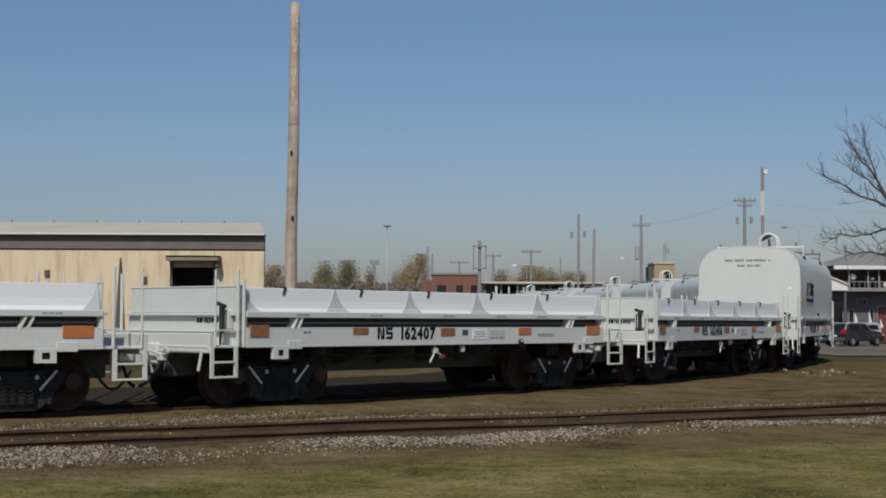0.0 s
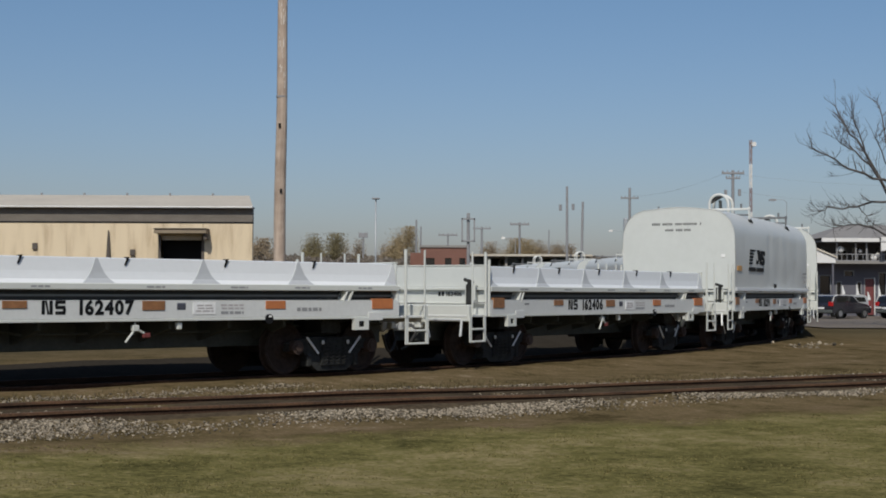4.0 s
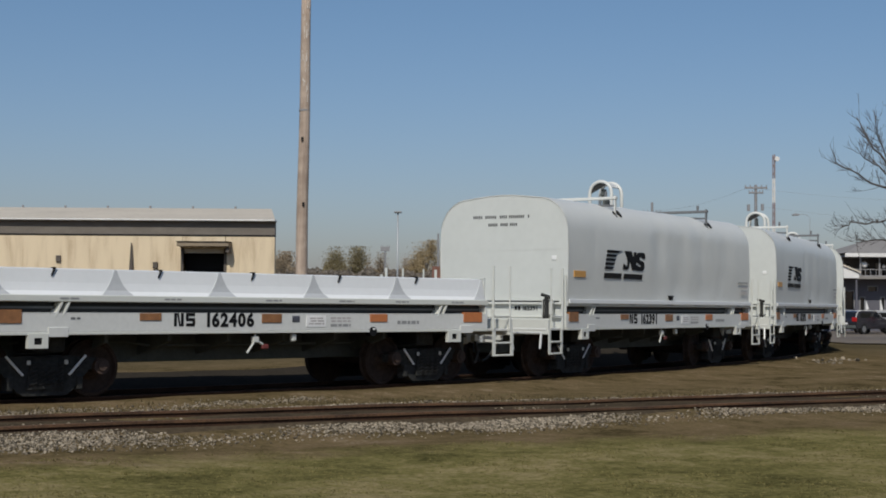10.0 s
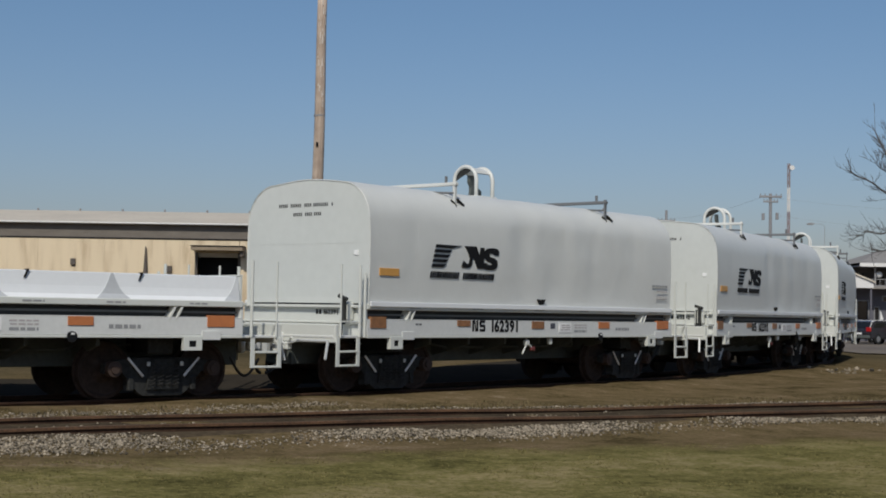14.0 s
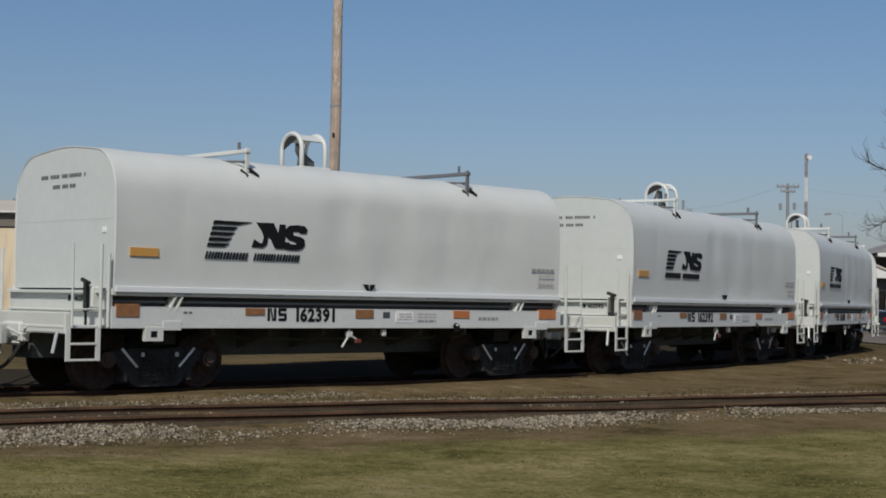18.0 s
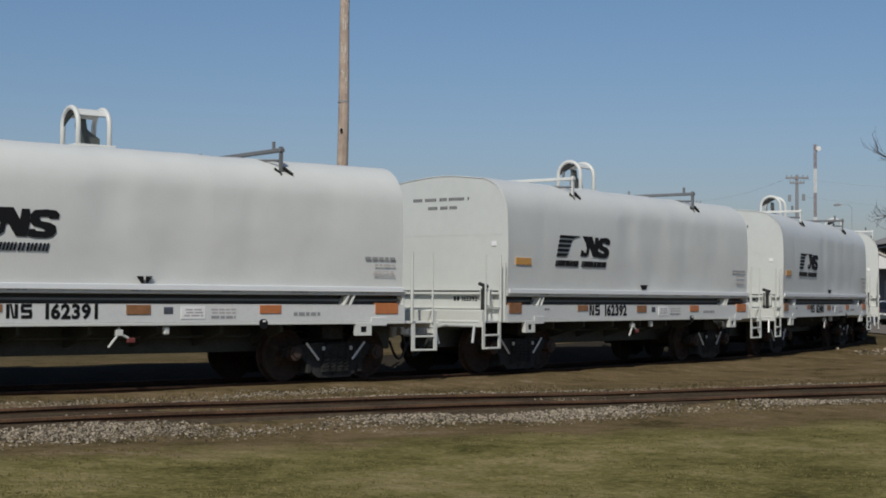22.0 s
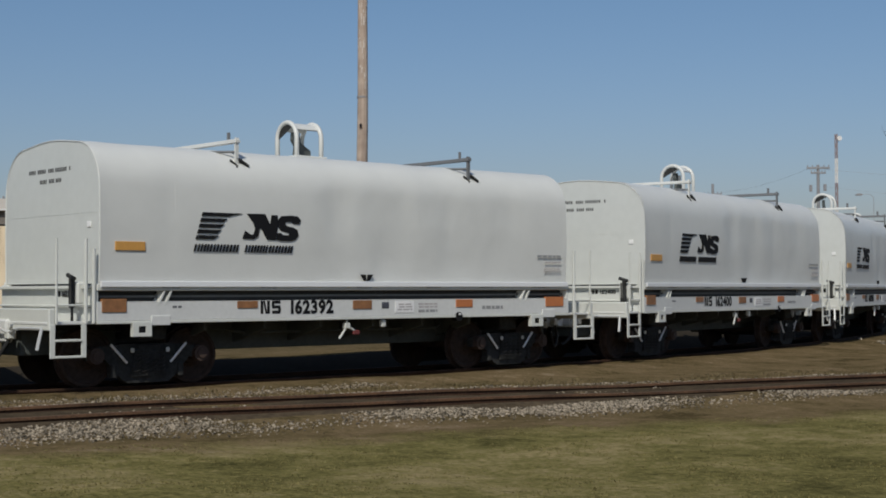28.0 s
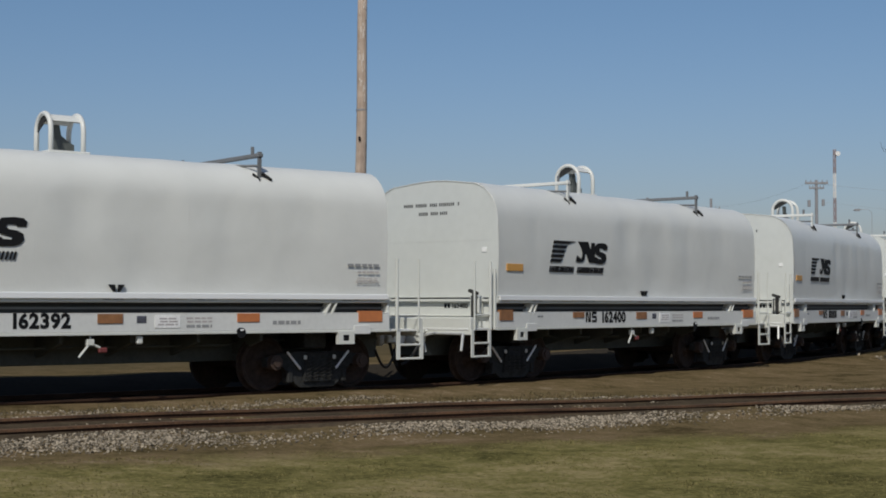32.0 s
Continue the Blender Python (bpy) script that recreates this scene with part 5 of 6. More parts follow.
def brick_block():
    b = empty("brick_building")
    x0, y0, _ = spot(765, 487, 120)
    x1, _, z = spot(850, 487, 120)
    wins = [(x0 + 0.42, x0 + 1.15), (x0 + 2.0, x0 + 2.55), (x0 + 3.2, x0 + 3.7)]
    zs0, zs1 = 3.6, 4.35
    part("wall", B(x0, x1, y0, y0 + 0.3, -0.3, zs0), BRICK, b)
    part("wall", B(x0, x1, y0, y0 + 0.3, zs1, z), BRICK, b)
    edge = x0
    for a, c in wins + [(x1, x1)]:
        part("wall_pier", B(edge, a, y0, y0 + 0.3, zs0 + 0.002, zs1 - 0.002), BRICK, b)
        if a < c:
            part("window", B(a, c, y0 + 0.12, y0 + 0.16, zs0, zs1), GLASS, b, "dark window")
        edge = c
    part("side_wall", B(x1 - 0.3, x1, y0 + 0.31, y0 + 9, -0.3, z), BRICK, b)
    part("side_wall", B(x0, x0 + 0.3, y0 + 0.31, y0 + 9, -0.3, z), BRICK, b)
    part("roof", B(x0 - 0.1, x1 + 0.1, y0 - 0.1, y0 + 9.1, z + 0.002, z + 0.18), SHEDROOF, b)
    part("parapet", B(x0 - 0.9, x0 - 0.02, y0 + 1.5, y0 + 6, -0.3, z - 0.4), BRICK, b)
    return tagged(b, "small flat-roofed red brick building in the distance", "building")


brick_block()


def low_shed():
    b = empty("low_shed")
    x0, y0, _ = spot(858, 500, 125)
    x1, _, z = spot(1062, 500, 125)
    part("roof", B(x0 - 0.3, x1 + 0.3, y0 - 0.6, y0 + 8, z - 0.12, z + 0.06, bevel=0.02), ROOFING, b, "pale flat roof edge")
    # back wall and bay panels coloured dark for the shade under the roof
    part("back_wall", B(x0, x1, y0 + 7.5, y0 + 7.7, -0.3, z - 0.13), UNDER, b)
    for k in range(8):
        x = x0 + (x1 - x0) * k / 7
        part("post", B(x - 0.1, x + 0.1, y0, y0 + 0.2, -0.3, z - 0.125), SHEDROOF, b)
    for k in range(7):
        x = x0 + (x1 - x0) * k / 7
        if k % 3 != 1:
            part("bay_wall", B(x + 0.15, x + 1.1, y0 + 0.8, y0 + 1.0, -0.3, z - 0.14), UNDER, b, "dark bay")
    return tagged(b, "long low open-sided shed with a pale flat roof", "building")


low_shed()


def buff_tower():
    b = empty("stair_tower")
    x0, y0, _ = spot(1150, 466, 130)
    x1, _, z = spot(1194, 466, 130)
    part("wall", B(x0 + 0.4, x1, y0, y0 + 0.3, -0.3, z), BUFFBRICK, b)
    part("wall", B(x0 + 0.38, x0 + 0.68, y0 + 0.31, y0 + 4, -0.3, z), BUFFBRICK, b)
    # a near-black box makes the tower's dark left side
    part("louvre", B(x0 - 0.05, x0 + 0.37, y0 + 0.3, y0 + 2.4, z - 2.2, z - 0.2), UNDER, b, "dark louvred box on the side")
    part("coping", B(x0 + 0.3, x1 + 0.1, y0 - 0.1, y0 + 4, z + 0.002, z + 0.16), ROOFING, b)
    part("window", B(x1 - 0.75, x1 - 0.25, y0 - 0.03, y0 - 0.004, z - 1.5, z - 0.9), GLASS, b, "dark window")
    bm = bmesh.new()
    tube(bm, [(x0 + 1.5, y0 + 1, z + 0.1), (x0 + 1.5, y0 + 1, z + 1.9)], 0.13, 8)
    tube(bm, [(x0 + 1.75, y0 + 1, z + 1.0), (x0 + 1.75, y0 + 1, z + 1.5)], 0.12, 8)
    part("flue", bm, GALV, b)
    return tagged(b, "small buff brick tower with a dark louvred side", "building")


buff_tower()


# ---- trees ----
def leafy_tree(px, top, depth, width, mat, label, seed, low=0.25, count=520):
    rnd = random.Random(seed)
    x, y, z = spot(px, top, depth)
    t = empty("tree", pose(x, y, -0.2))
    h = z + 0.2
    bm = bmesh.new()
    tube(bm, [(0, 0, 0), (0.1, 0, h * 0.3), (0.0, 0.1, h * 0.7)], 0.22, 7, r2=0.06)
    tips = []
    for k in range(11):
        a, e = rnd.uniform(0, 6.28), rnd.uniform(0.3, 1.2)
        s = Vector((0, 0, h * rnd.uniform(0.2, 0.6)))
        tip = s + Vector((math.cos(a) * math.cos(e), math.sin(a) * math.cos(e), math.sin(e))) * h * rnd.uniform(0.22, 0.42)
        tip.x = max(-width * 0.45, min(width * 0.45, tip.x))
        tube(bm, [s, s.lerp(tip, 0.5) + Vector((0, 0, 0.15)), tip], 0.09, 5, r2=0.025)
        tips.append(tip)
    part("trunk", bm, BARK, t)
    verts, faces = [], []
    for _ in range(count * 34):
        c = rnd.choice(tips)
        p = c + Vector((rnd.gauss(0, width * 0.15), rnd.gauss(0, width * 0.15), rnd.gauss(0, h * 0.10)))
        p.z = max(h * low, p.z if p.z < h else h - (p.z - h) * 1.3 - rnd.random() ** 2 * 0.25 * h)
        r = rnd.uniform(0.03, 0.08)
        q = Euler((rnd.uniform(0, 6), rnd.uniform(0, 6), rnd.uniform(0, 6))).to_matrix()
        o = len(verts)
        for k in range(5):
            a = k * 1.2566
            verts.append(p + q @ Vector((r * math.cos(a) * rnd.uniform(0.6, 1.2), r * math.sin(a), r * rnd.uniform(-0.35, 0.35))))
        faces += [(o, o + 1, o + 2), (o, o + 2, o + 3), (o, o + 3, o + 4)]
    raw("crown", verts, faces, mat, t)
    return tagged(t, label, "tree", "far trees")


leafy_tree(598, 461, 200, 4.2, LEAF_OLIVE, "distant broad tree with olive and gold autumn leaves", 11, 0.3, 700)
leafy_tree(574, 474, 205, 2.4, LEAF_OLIVE, "distant small olive-leaved tree", 12)
leafy_tree(735, 450, 190, 3.0, LEAF_GOLD, "distant tall thinning gold autumn tree", 13, 0.3, 380)
leafy_tree(712, 470, 200, 2.4, LEAF_TAN, "distant tan autumn tree", 14)
leafy_tree(645, 472, 210, 2.6, LEAF_TAN, "distant half-bare tan tree", 15, 0.3, 300)
leafy_tree(487, 470, 150, 2.4, LEAF_TAN, "tan shrubby tree beside the warehouse", 16)
leafy_tree(905, 476, 220, 4.0, LEAF_TAN, "distant low tan tree", 17, 0.2, 620)
leafy_tree(945, 470, 220, 4.4, LEAF_GOLD, "distant rounded gold-brown tree", 18, 0.2, 700)
leafy_tree(990, 473, 225, 4.2, LEAF_TAN, "distant rounded tan tree", 19, 0.2, 620)
leafy_tree(1013, 480, 225, 3.0, LEAF_TAN, "distant small tan tree", 20, 0.2)


def thicket(name, label, px0, px1, top, depth, mat, count, seed):
    rnd = random.Random(seed)
    verts, faces = [], []
    for _ in range(count):
        px = rnd.uniform(px0, px1)
        ht = top - 9 * noise.noise(Vector((px * 0.045, depth, 0))) - 4 * noise.noise(Vector((px * 0.2, depth, 4)))
        x, y, z = spot(px, ht, depth + rnd.uniform(-4, 8))
        z = z * (1 - rnd.random() ** 1.6 * 0.9)
        r = rnd.uniform(0.05, 0.14) * depth / 200
        q = Euler((rnd.uniform(0, 6), rnd.uniform(0, 6), rnd.uniform(0, 6))).to_matrix()
        o = len(verts)
        for k in range(5):
            a = k * 1.2566
            verts.append(Vector((x, y, z)) + q @ Vector((r * math.cos(a) * rnd.uniform(0.6, 1.3), r * math.sin(a), r * rnd.uniform(-0.4, 0.4))))
        faces += [(o, o + 1, o + 2), (o, o + 2, o + 3), (o, o + 3, o + 4)]
    return tagged(raw(name, verts, faces, mat), label, "woods", kind="stuff")


thicket("far_thicket", "far low line of bare brown brush and trees", 380, 1700, 502, 260, LEAF_DARK, 70000, 31)
thicket("near_brush", "low tan brush before the distant buildings", 470, 760, 506, 150, LEAF_DARK, 26000, 32)
thicket("yard_brush", "low dry brush beside the distant yard", 1000, 1480, 507, 170, LEAF_DARK, 22000, 33)


def bare_tree():
    rnd = random.Random(8)
    x, y, _ = spot(1604, 400, 70)
    t = empty("bare_tree", pose(x, y, -0.2))
    stem, twigs, limbs = bmesh.new(), bmesh.new(), []

    def grow(p, way, length, r, level):
        pts, q, w = [p], p.copy(), way.copy()
        for k in range(4):
            w = (w + Vector((rnd.gauss(0, 0.12), rnd.gauss(0, 0.12), rnd.gauss(0.04, 0.09)))).normalized()
            q = q + w * length / 4
            pts.append(q.copy())
        tube(twigs, pts, r, 5, r2=r * 0.5, caps=False)
        if level < 3:
            for k in range(rnd.choice((2, 3, 3))):
                side = Vector((rnd.gauss(0, 0.8), rnd.gauss(0, 0.8), rnd.gauss(0.5, 0.5))).normalized()
                grow(pts[rnd.choice((1, 2, 3, 4))], (w * 0.9 + side * 0.6).normalized(), length * rnd.uniform(0.45, 0.75), r * 0.6, level + 1)
    def at(px, py, dy=0.0):
        a, b_, c = spot(px, py, 70 + dy)
        return Vector((a - x, b_ - y, c + 0.2))
    tube(stem, [(0, 0, 0), (0.05, 0, 2.2), (0.0, 0.1, 4.2), (-0.1, 0, 6.2), (0.1, 0.1, 9.0)], 0.24, 10, r2=0.05)
    plan = [([at(1601, 405), at(1578, 362, 0.4), at(1553, 316, 0.8), at(1538, 292, 1.0), at(1518, 272, 1.2), at(1500, 238, 1.4)], 0.085), ([at(1553, 316, 0.8), at(1546, 288, 0.5), at(1537, 268, 0.3), at(1528, 248, 0.1)], 0.045),
            ([at(1588, 378, 0.3), at(1560, 338, -0.4), at(1535, 314, -0.8), at(1518, 303, -1.0), at(1501, 292, -1.2)], 0.06), ([at(1600, 372), at(1568, 360, -0.5), at(1536, 348, -1), at(1510, 336, -1.4), at(1486, 322, -1.8), at(1459, 307, -2.0)], 0.075),
            ([at(1602, 402), at(1566, 402, 0.6), at(1536, 411, 1.0), at(1511, 417, 1.2), at(1488, 414, 1.4), at(1472, 420, 1.6)], 0.065), ([at(1601, 470), at(1566, 450, -0.8), at(1540, 444, -1.2), at(1518, 444, -1.5), at(1498, 450, -1.8)], 0.06),
            ([at(1540, 411, 1.0), at(1552, 428, 0.8), at(1568, 444, 0.6)], 0.032), ([at(1600, 340), at(1590, 300, 0.3), at(1584, 252, 0.6), at(1574, 226, 0.8)], 0.05), ([at(1596, 345), at(1582, 312, -0.5), at(1570, 287, -0.9)], 0.04),
            ([at(1606, 380), at(1640, 330, 0.4), at(1672, 270, 0.8), at(1690, 225, 1.0)], 0.085), ([at(1604, 420), at(1650, 395, -0.6), at(1700, 385, -1.2)], 0.07), ([at(1603, 330), at(1622, 270, 0.5), at(1640, 200, 1.0)], 0.06)]
    plan = [(c, r * 0.95) for c, r in plan]
    for ctrl, r in plan:
        pts = [ctrl[0]]
        for a, b_ in zip(ctrl, ctrl[1:]):
            for u in (0.5, 1.0):
                pts.append(a.lerp(b_, u) + Vector((rnd.gauss(0, 0.035), rnd.gauss(0, 0.05), rnd.gauss(0, 0.035))))
        limb = bmesh.new()
        tube(limb, pts, r, 7, r2=r * 0.35, caps=False)
        limbs.append(limb)
        for i in range(2, len(pts)):
            way = (pts[min(i + 1, len(pts) - 1)] - pts[i - 1]).normalized()
            for _ in range(3):
                side = Vector((rnd.gauss(0, 0.6), rnd.gauss(0, 0.6), rnd.gauss(0.3, 0.5))).normalized()
                grow(pts[i], (way * 0.8 + side * 0.75).normalized(), rnd.uniform(0.35, 0.95), 0.014, rnd.choice((1, 2, 2)))
    part("trunk", stem, BARK, t)
    for limb in limbs:
        part("limb", limb, BARK, t)
    tagged(part("twig_mass", twigs, BARK, t), kind="stuff")
    return tagged(t, "large leafless grey-barked tree beside the parking lot", "tree")


bare_tree()


# ---- house, lot and parked cars at the curve ----
def asphalt_lot():
    xs, ys = np.linspace(17.3, 75, 24), np.linspace(66, 103, 24)
    verts = [(float(x) + (0.35 * noise.noise(Vector((y * 0.4, 0, 0))) if i == 0 else 0), float(y), -0.065 + 0.01 * noise.noise(Vector((x * 0.2, y * 0.2, 0)))) for y in ys for i, x in enumerate(xs)]
    faces = [(j * 24 + i, j * 24 + i + 1, (j + 1) * 24 + i + 1, (j + 1) * 24 + i) for j in range(23) for i in range(23)]
    ob = raw("road", verts, faces, ASPHALT)
    tagged(ob, "grey worn asphalt lot beside the curved track", "road", kind="structure")


asphalt_lot()


def view(px, py, depth):
    """Place at that depth on a bearing given as in the view at three and a half seconds."""
    return (px - 784) / 2564.0 * depth, depth, EYE + (0.0325 + (441 - py + (px - 784) * 0.0049) / 2564.0) * depth


def house():
    h = empty("house")
    y0 = 105.0
    X = lambda px: view(px, 441, y0)[0]
    Z = lambda py: view(1510, py, y0)[2]
    x0, x1 = X(1436), X(1436) + 16
    floor_, wall_top = Z(480), Z(474)
    # lower storey: dark siding with windows and the red door let in
    gaps = [(X(1449), X(1467), Z(527), Z(495), "w"), (X(1479), X(1486), Z(530), Z(506), "w"), (X(1493), X(1508), Z(495), Z(487), "w"), (X(1516), X(1521), Z(530), Z(506), "w"), (X(1529), X(1545), 0.0, Z(500), "d"), (X(1554), X(1565), Z(530), Z(490), "w"), (X(1580), X(1598), Z(530), Z(495), "w"), (X(1620), X(1638), Z(530), Z(495), "w")]
    edge = x0
    for a, b_, lo, hi, kind in gaps + [(x1, x1, 0, 0, "")]:
        part("wall", B(edge, a, y0, y0 + 0.25, -0.2, wall_top), HOUSEWALL, h)
        if kind:
            part("wall", B(a + 0.002, b_ - 0.002, y0, y0 + 0.25, hi, wall_top), HOUSEWALL, h)
            if lo:
                part("wall", B(a + 0.002, b_ - 0.002, y0, y0 + 0.25, -0.2, lo), HOUSEWALL, h)
            w = part("window" if kind == "w" else "door", B(a, b_, y0 + 0.12, y0 + 0.17, lo, hi), GLASS if kind == "w" else REDDOOR, h, "dark window" if kind == "w" else "dull red door")
            for c, d, e, f in ((a - 0.07, a, lo, hi + 0.07), (b_, b_ + 0.07, lo, hi + 0.07), (a, b_, hi, hi + 0.07)):
                part("frame", B(c, d, y0 - 0.03, y0 - 0.002, e, f), WHITETRIM if kind == "d" and c == b_ else FARPOLE, w)
        edge = b_
    part("side_wall", B(x0, x0 + 0.25, y0 + 0.26, y0 + 9, -0.2, Z(440)), HOUSEWALL, h)
    part("gallery_floor", B(x0 - 0.1, x1, y0 - 1.5, y0 + 0.25, wall_top + 0.003, wall_top + 0.2), SHEDROOF, h, "dark gallery floor edge")
    # upper wall takes a dark colour for the shade inside the gallery
    part("upper_wall", B(x0 + 0.26, x1, y0 + 0.9, y0 + 1.1, wall_top + 0.205, Z(436)), BARK, h, "dark shaded upper wall")
    for px in (1452, 1489, 1512, 1556, 1590):
        part("window", B(X(px), X(px + 12), y0 + 0.84, y0 + 0.89, Z(466), Z(445)), GLASS, h, "dark upper window")
    for px in (1470, 1503, 1522, 1548, 1575, 1602):
        part("gallery_post", B(X(px) - 0.05, X(px) + 0.05, y0 - 1.45, y0 - 1.35, wall_top + 0.205, Z(436)), FARPOLE, h)
    for z in (Z(458), Z(469)):
        part("gallery_rail", B(x0, x1, y0 - 1.43, y0 - 1.38, z, z + 0.05), FARPOLE, h)
    for k in range(40):
        part("baluster", B(x0 + 0.2 + 0.38 * k, x0 + 0.235 + 0.38 * k, y0 - 1.42, y0 - 1.39, Z(469), Z(458)), FARPOLE, h)
    part("fascia", B(x0 + 0.2, X(1541), y0 - 1.9, y0 - 1.8, Z(436), Z(429.5)), WHITETRIM, h, "white roof fascia")
    part("fascia", B(X(1541) + 0.003, x1, y0 - 2.3, y0 - 2.2, Z(436), Z(428)), WHITETRIM, h, "white deeper fascia of the bay")
    bm = bmesh.new()
    plate(bm, [(X(1541), Z(437.5)), (X(1541), Z(452)), (X(1548), Z(452)), (X(1556), Z(444)), (X(1590), Z(441)), (X(1590), Z(437.5))], y0 - 2.28, y0 - 2.2)
    part("bay_bracket", bm, WHITETRIM, h, "white scalloped bracket under the bay's eave")
    part("soffit", B(x0 + 0.25, x1, y0 - 1.79, y0 + 9, Z(436) + 0.02, Z(436) + 0.1), FARPOLE, h)
    bm = bmesh.new()
    zr = Z(429.3)
    v = [bm.verts.new(p) for p in ((x0 + 0.2, y0 - 1.9, zr), (x1, y0 - 1.9, zr), (x1, y0 + 4.5, zr + 1.2), (x0 + 3.4, y0 + 4.5, zr + 1.2), (x0 + 0.2, y0 + 9.5, zr), (x1, y0 + 9.5, zr))]
    bm.faces.new((v[0], v[1], v[2], v[3]))
    bm.faces.new((v[3], v[2], v[5], v[4]))
    bm.faces.new((v[0], v[3], v[4]))
    part("roof", bm, SHEDROOF, h, "grey-brown hipped roof")
    # white gabled porch roof at the corner: a tall end to the track, falling to a low eave
    for a, b_, z0, z1, z2, ya in ((X(1422), X(1477), Z(472), Z(440), Z(463), y0 - 3.2),):
        a, b_ = a * ya / y0, b_ * ya / y0
        z0, z1, z2 = [EYE + (z - EYE) * ya / y0 for z in (z0, z1, z2)]
        bm = bmesh.new()
        plate(bm, [(a, z0), (b_, z0), (b_, z2), (a, z1)], ya, ya + 1.6)
        part("porch_gable", bm, WHITETRIM, h, "white boarded porch gable")
        bm = bmesh.new()
        plate(bm, [(a, z1 + 0.01), (b_ + 0.1, z2 - 0.02), (b_ + 0.1, z2 + 0.10), (a, z1 + 0.14)], ya - 0.12, ya + 1.7)
        part("porch_roof", bm, ROOFING, h)
        for x in (a + 0.2, b_ - 0.15):
            part("porch_post", B(x - 0.06, x + 0.06, ya + 0.1, ya + 0.22, -0.2, z0 - 0.003), HOUSEWALL, h)
    for px, py, w in ((1478, 449, 0.24), (1512, 452, 0.16), (1536, 463, 0.26), (1543, 459, 0.18), (1566, 450, 0.2)):
        g = bmesh.new()
        bmesh.ops.create_icosphere(g, subdivisions=2, radius=w)
        for v_ in g.verts:
            v_.co = Vector((X(px) + v_.co.x, y0 - 1.2 + v_.co.y * 0.7, Z(py) + v_.co.z))
        part("gallery_clutter", g, WHITETRIM if px != 1512 else FARPOLE, h, "pale round object hung on the gallery", smooth=True)
    return tagged(h, "dark grey two-storey house with white fascia and gallery", "house")


house()


def white_sliver(px, lo, hi, depth):
    """White sliver of unknown kind, narrow at the top, on a thin added stake."""
    x, y, z0 = view(px, lo, depth)
    z1 = view(px, hi, depth)[2]
    p = empty("marker_flag")
    bm = bmesh.new()
    tube(bm, [(x, y, -0.1), (x, y, z1)], 0.018, 6)
    part("stake", bm, FARPOLE, p)
    bm = bmesh.new()
    plate(bm, [(x + 0.02, z0), (x + 0.24, z0 + 0.05), (x + 0.06, z1), (x + 0.02, z1)], y - 0.01, y + 0.01)
    part("pennant", bm, WHITETRIM, p, "white pennant")
    return tagged(p, "small white pennant on a stake before the house", "flag", "marker flags")


for px, lo, hi in ((1488, 528, 512), (1513, 530, 510), (1533, 538, 523), (1552, 534, 512)):
    white_sliver(px, lo, hi, 99)


def parked_car(x, y, turn, label, mat):
    c = empty("car", pose(x, y, -0.06, 0, 0, turn))
    # section along x: tail at -2.1, nose at 2.1
    outline = [(-2.08, 0.32), (-2.12, 0.75), (-2.05, 1.0), (-1.85, 1.38), (-1.5, 1.46), (0.1, 1.44), (0.75, 1.02), (1.75, 0.88), (2.1, 0.68), (2.12, 0.32)]
    bm = bmesh.new()
    plate(bm, outline, -0.85, 0.85)
    bmesh.ops.bevel(bm, geom=[e for e in bm.edges], offset=0.05, segments=2, affect="EDGES")
    part("body", bm, mat, c, smooth=False)
    for s in (-1, 1):
        g = bmesh.new()
        plate(g, [(-1.75, 1.02), (-1.6, 1.34), (0.05, 1.34), (0.55, 1.02)], *sorted((s * 0.852, s * 0.858)))
        part("side_window", g, GLASS, c)
        part("tail_light", B(-2.13, -2.0, *sorted((s * 0.55, s * 0.86)), 0.78, 1.05, bevel=0.02), REDLAMP, c, "red tail light")
        part("headlight", B(2.02, 2.13, *sorted((s * 0.5, s * 0.8)), 0.62, 0.76, bevel=0.02), PLACARD, c)
        for wx in (-1.3, 1.3):
            w = bmesh.new()
            tube(w, [(wx, s * 0.66, 0.32), (wx, s * 0.88, 0.32)], 0.32, 18)
            wheel = part("wheel", w, TYRE, c)
            r = bmesh.new()
            tube(r, [(wx, s * 0.87, 0.32), (wx, s * 0.892, 0.32)], 0.19, 12)
            part("rim", r, ALLOY, wheel)
    g = bmesh.new()
    v = [g.verts.new(p) for p in ((-2.062, -0.68, 1.03), (-2.062, 0.68, 1.03), (-1.90, 0.62, 1.36), (-1.90, -0.62, 1.36))]
    g.faces.new(v)
    part("rear_window", g, GLASS, c)
    part("plate_bar", B(-2.135, -2.12, -0.25, 0.25, 0.6, 0.72), PLACARD, c, "pale blank plate")
    for s in (-1, 1):
        r = bmesh.new()
        tube(r, [(-2.07, s * 0.8, 1.0), (-1.87, s * 0.8, 1.385), (-1.5, s * 0.8, 1.475), (0.1, s * 0.8, 1.45), (0.72, s * 0.8, 1.04)], 0.022, 6)
        part("roof_edge", r, WHITETRIM, c, "pale bright roof edge")
    part("number_lamp", B(-2.15, -2.12, 0.3, 0.82, 0.62, 0.74, bevel=0.01), WHITETRIM, c, "bright reversing lamp")
    part("bumper", B(-2.16, -2.05, -0.82, 0.82, 0.36, 0.55, bevel=0.03), UNDER, c)
    return tagged(c, label, "car", "parked cars")


X, Y, _ = view(1486, 566, 92)
parked_car(X, Y, 40, "dark parked hatchback with red tail lights and pale roof edge", CARPAINT)
X, Y, _ = view(1606, 566, 93)
parked_car(X, Y, 30, "second dark parked car on the asphalt lot", CARPAINT)
X, Y, _ = view(1482, 566, 97)
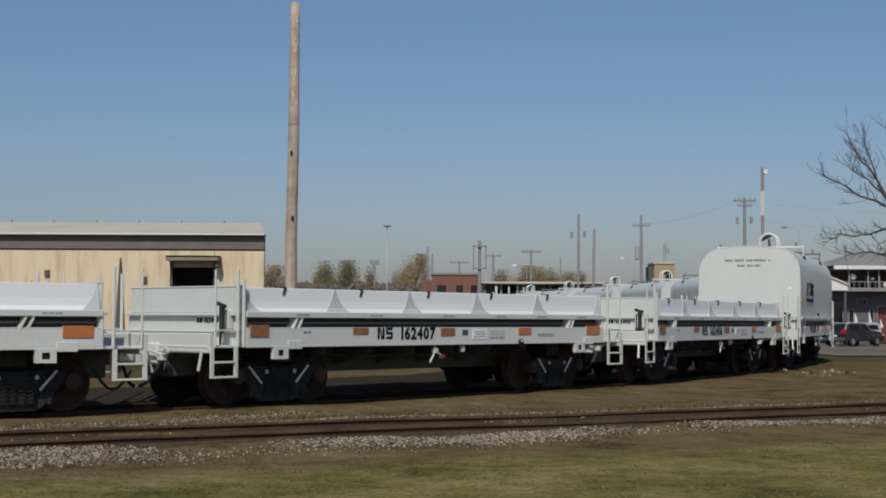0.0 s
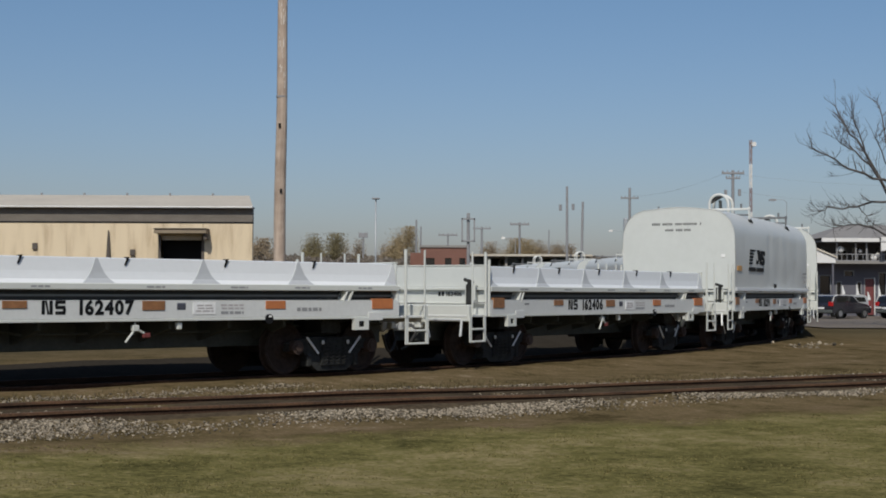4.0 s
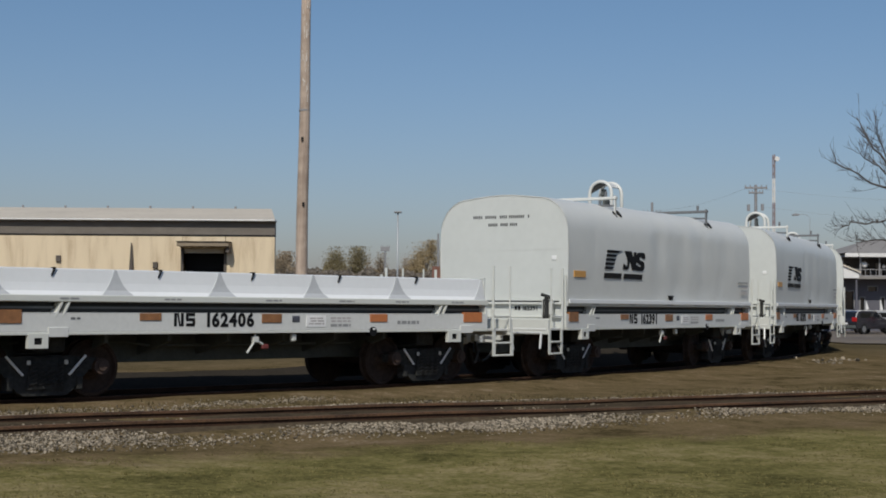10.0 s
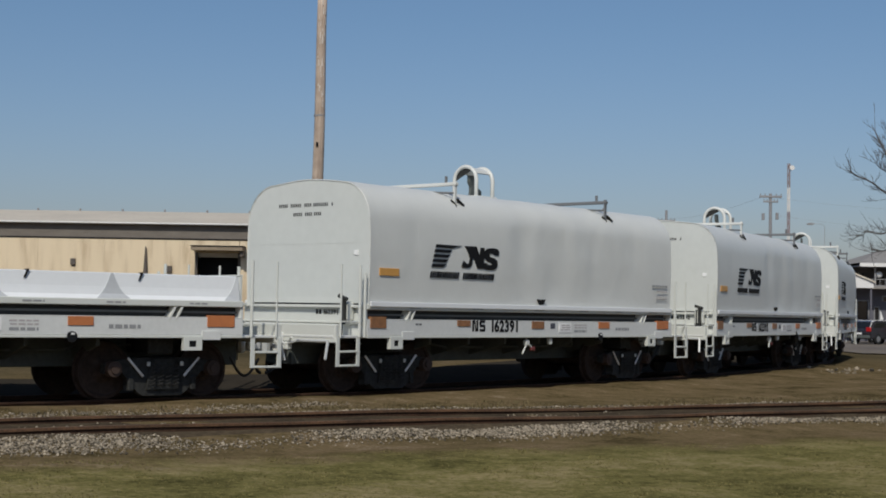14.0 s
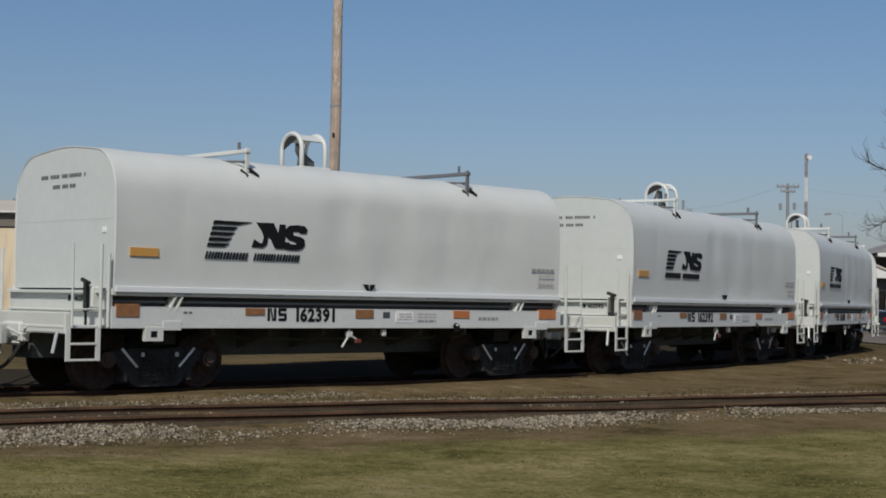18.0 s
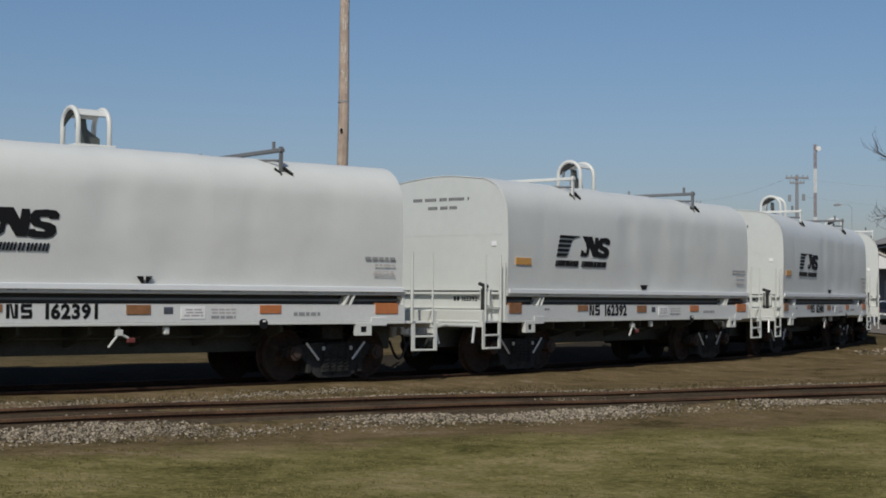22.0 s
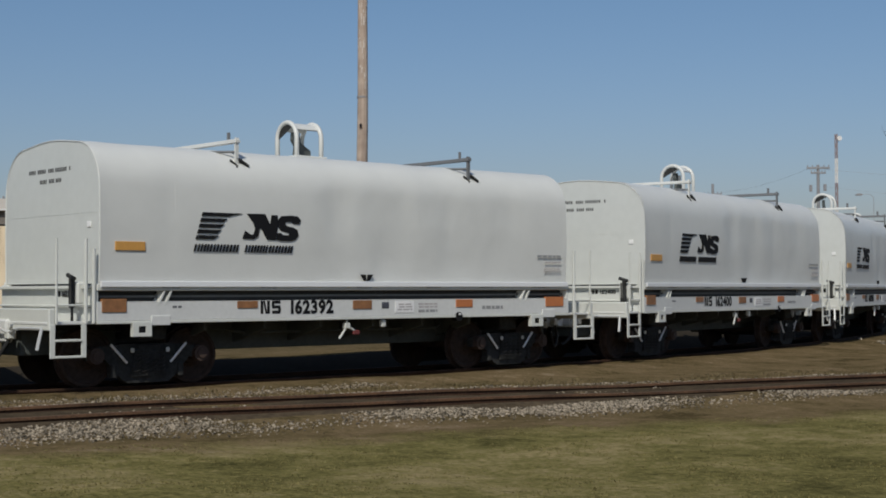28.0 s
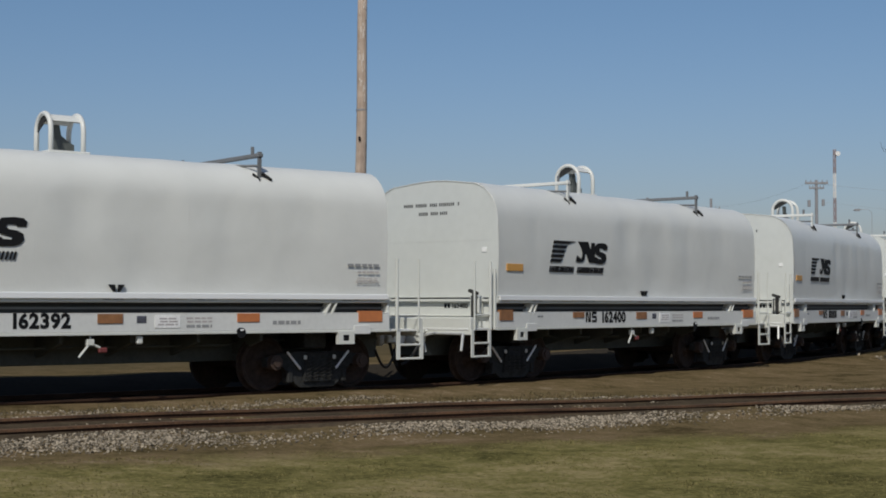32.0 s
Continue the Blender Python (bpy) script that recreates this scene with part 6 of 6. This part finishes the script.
parked_car(X, Y, 214, "silver parked car behind the dark hatchback", SILVERPAINT)


# ---- how the train runs ----
# distance of the fourth car along the track, each second
RUN = [27.7, 26.25, 24.72, 23.14, 21.45, 19.73, 17.95, 16.09, 14.24, 12.48, 10.82, 9.21, 7.7, 6.25, 4.82, 3.43, 2.11, 0.87, -0.29, -1.37, -2.45, -3.58, -4.8, -6.14, -7.57, -9.06, -10.57, -12.05, -13.47, -14.78, -15.98, -17.06, -18.03]


def run(t):
    """Smooth curve through the seconds' distances."""
    i = min(int(t), 31)
    u = t - i
    p0, p1, p2, p3 = RUN[max(i - 1, 0)], RUN[i], RUN[i + 1], RUN[min(i + 2, 32)]
    if i == 0:
        p0 = 2 * p1 - p2
    if i == 31:
        p3 = 2 * p2 - p1
    return 0.5 * (2 * p1 + (p2 - p0) * u + (2 * p0 - 5 * p1 + 4 * p2 - p3) * u * u + (3 * p1 - p0 - 3 * p2 + p3) * u ** 3)


def body(s):
    """Place and heading of a car whose middle lies s along the track."""
    a, b = TRAIN.at(s - 4.54), TRAIN.at(s + 4.54)
    th = math.atan2(b[1] - a[1], b[0] - a[0])
    x, y = (a[0] + b[0]) / 2 - 0.2 * math.cos(th), (a[1] + b[1]) / 2 - 0.2 * math.sin(th)
    return x, y, th


def motions():
    half = [i * 0.5 for i in range(65)]
    spin = [i * 0.3 for i in range(107)] + [32.0]
    for k, car in enumerate(CARS):
        gap = (k - 3) * LENGTH
        rows = []
        for t in half:
            x, y, th = body(run(t) + gap)
            rows.append((t, pose(x, y, 0, 0, 0, math.degrees(th))))
        walk(car, rows)
        for b in [o for o in car.children if o.name.startswith("bogie")]:
            x0 = b.location.x
            turn = []
            for t in half[::2]:
                s = run(t) + gap
                turn.append((t, pose(x0, 0, 0, 0, 0, math.degrees(TRAIN.heading(s - 0.2 + x0) - body(s)[2]))))
            walk(b, turn)
            for w in [o for o in b.children if o.name.startswith("wheelset")]:
                x1 = w.location.x
                walk(w, [(t, pose(x1, 0, WHEEL_R, 0, math.degrees((run(t) + gap) / WHEEL_R), 0)) for t in spin])


motions()
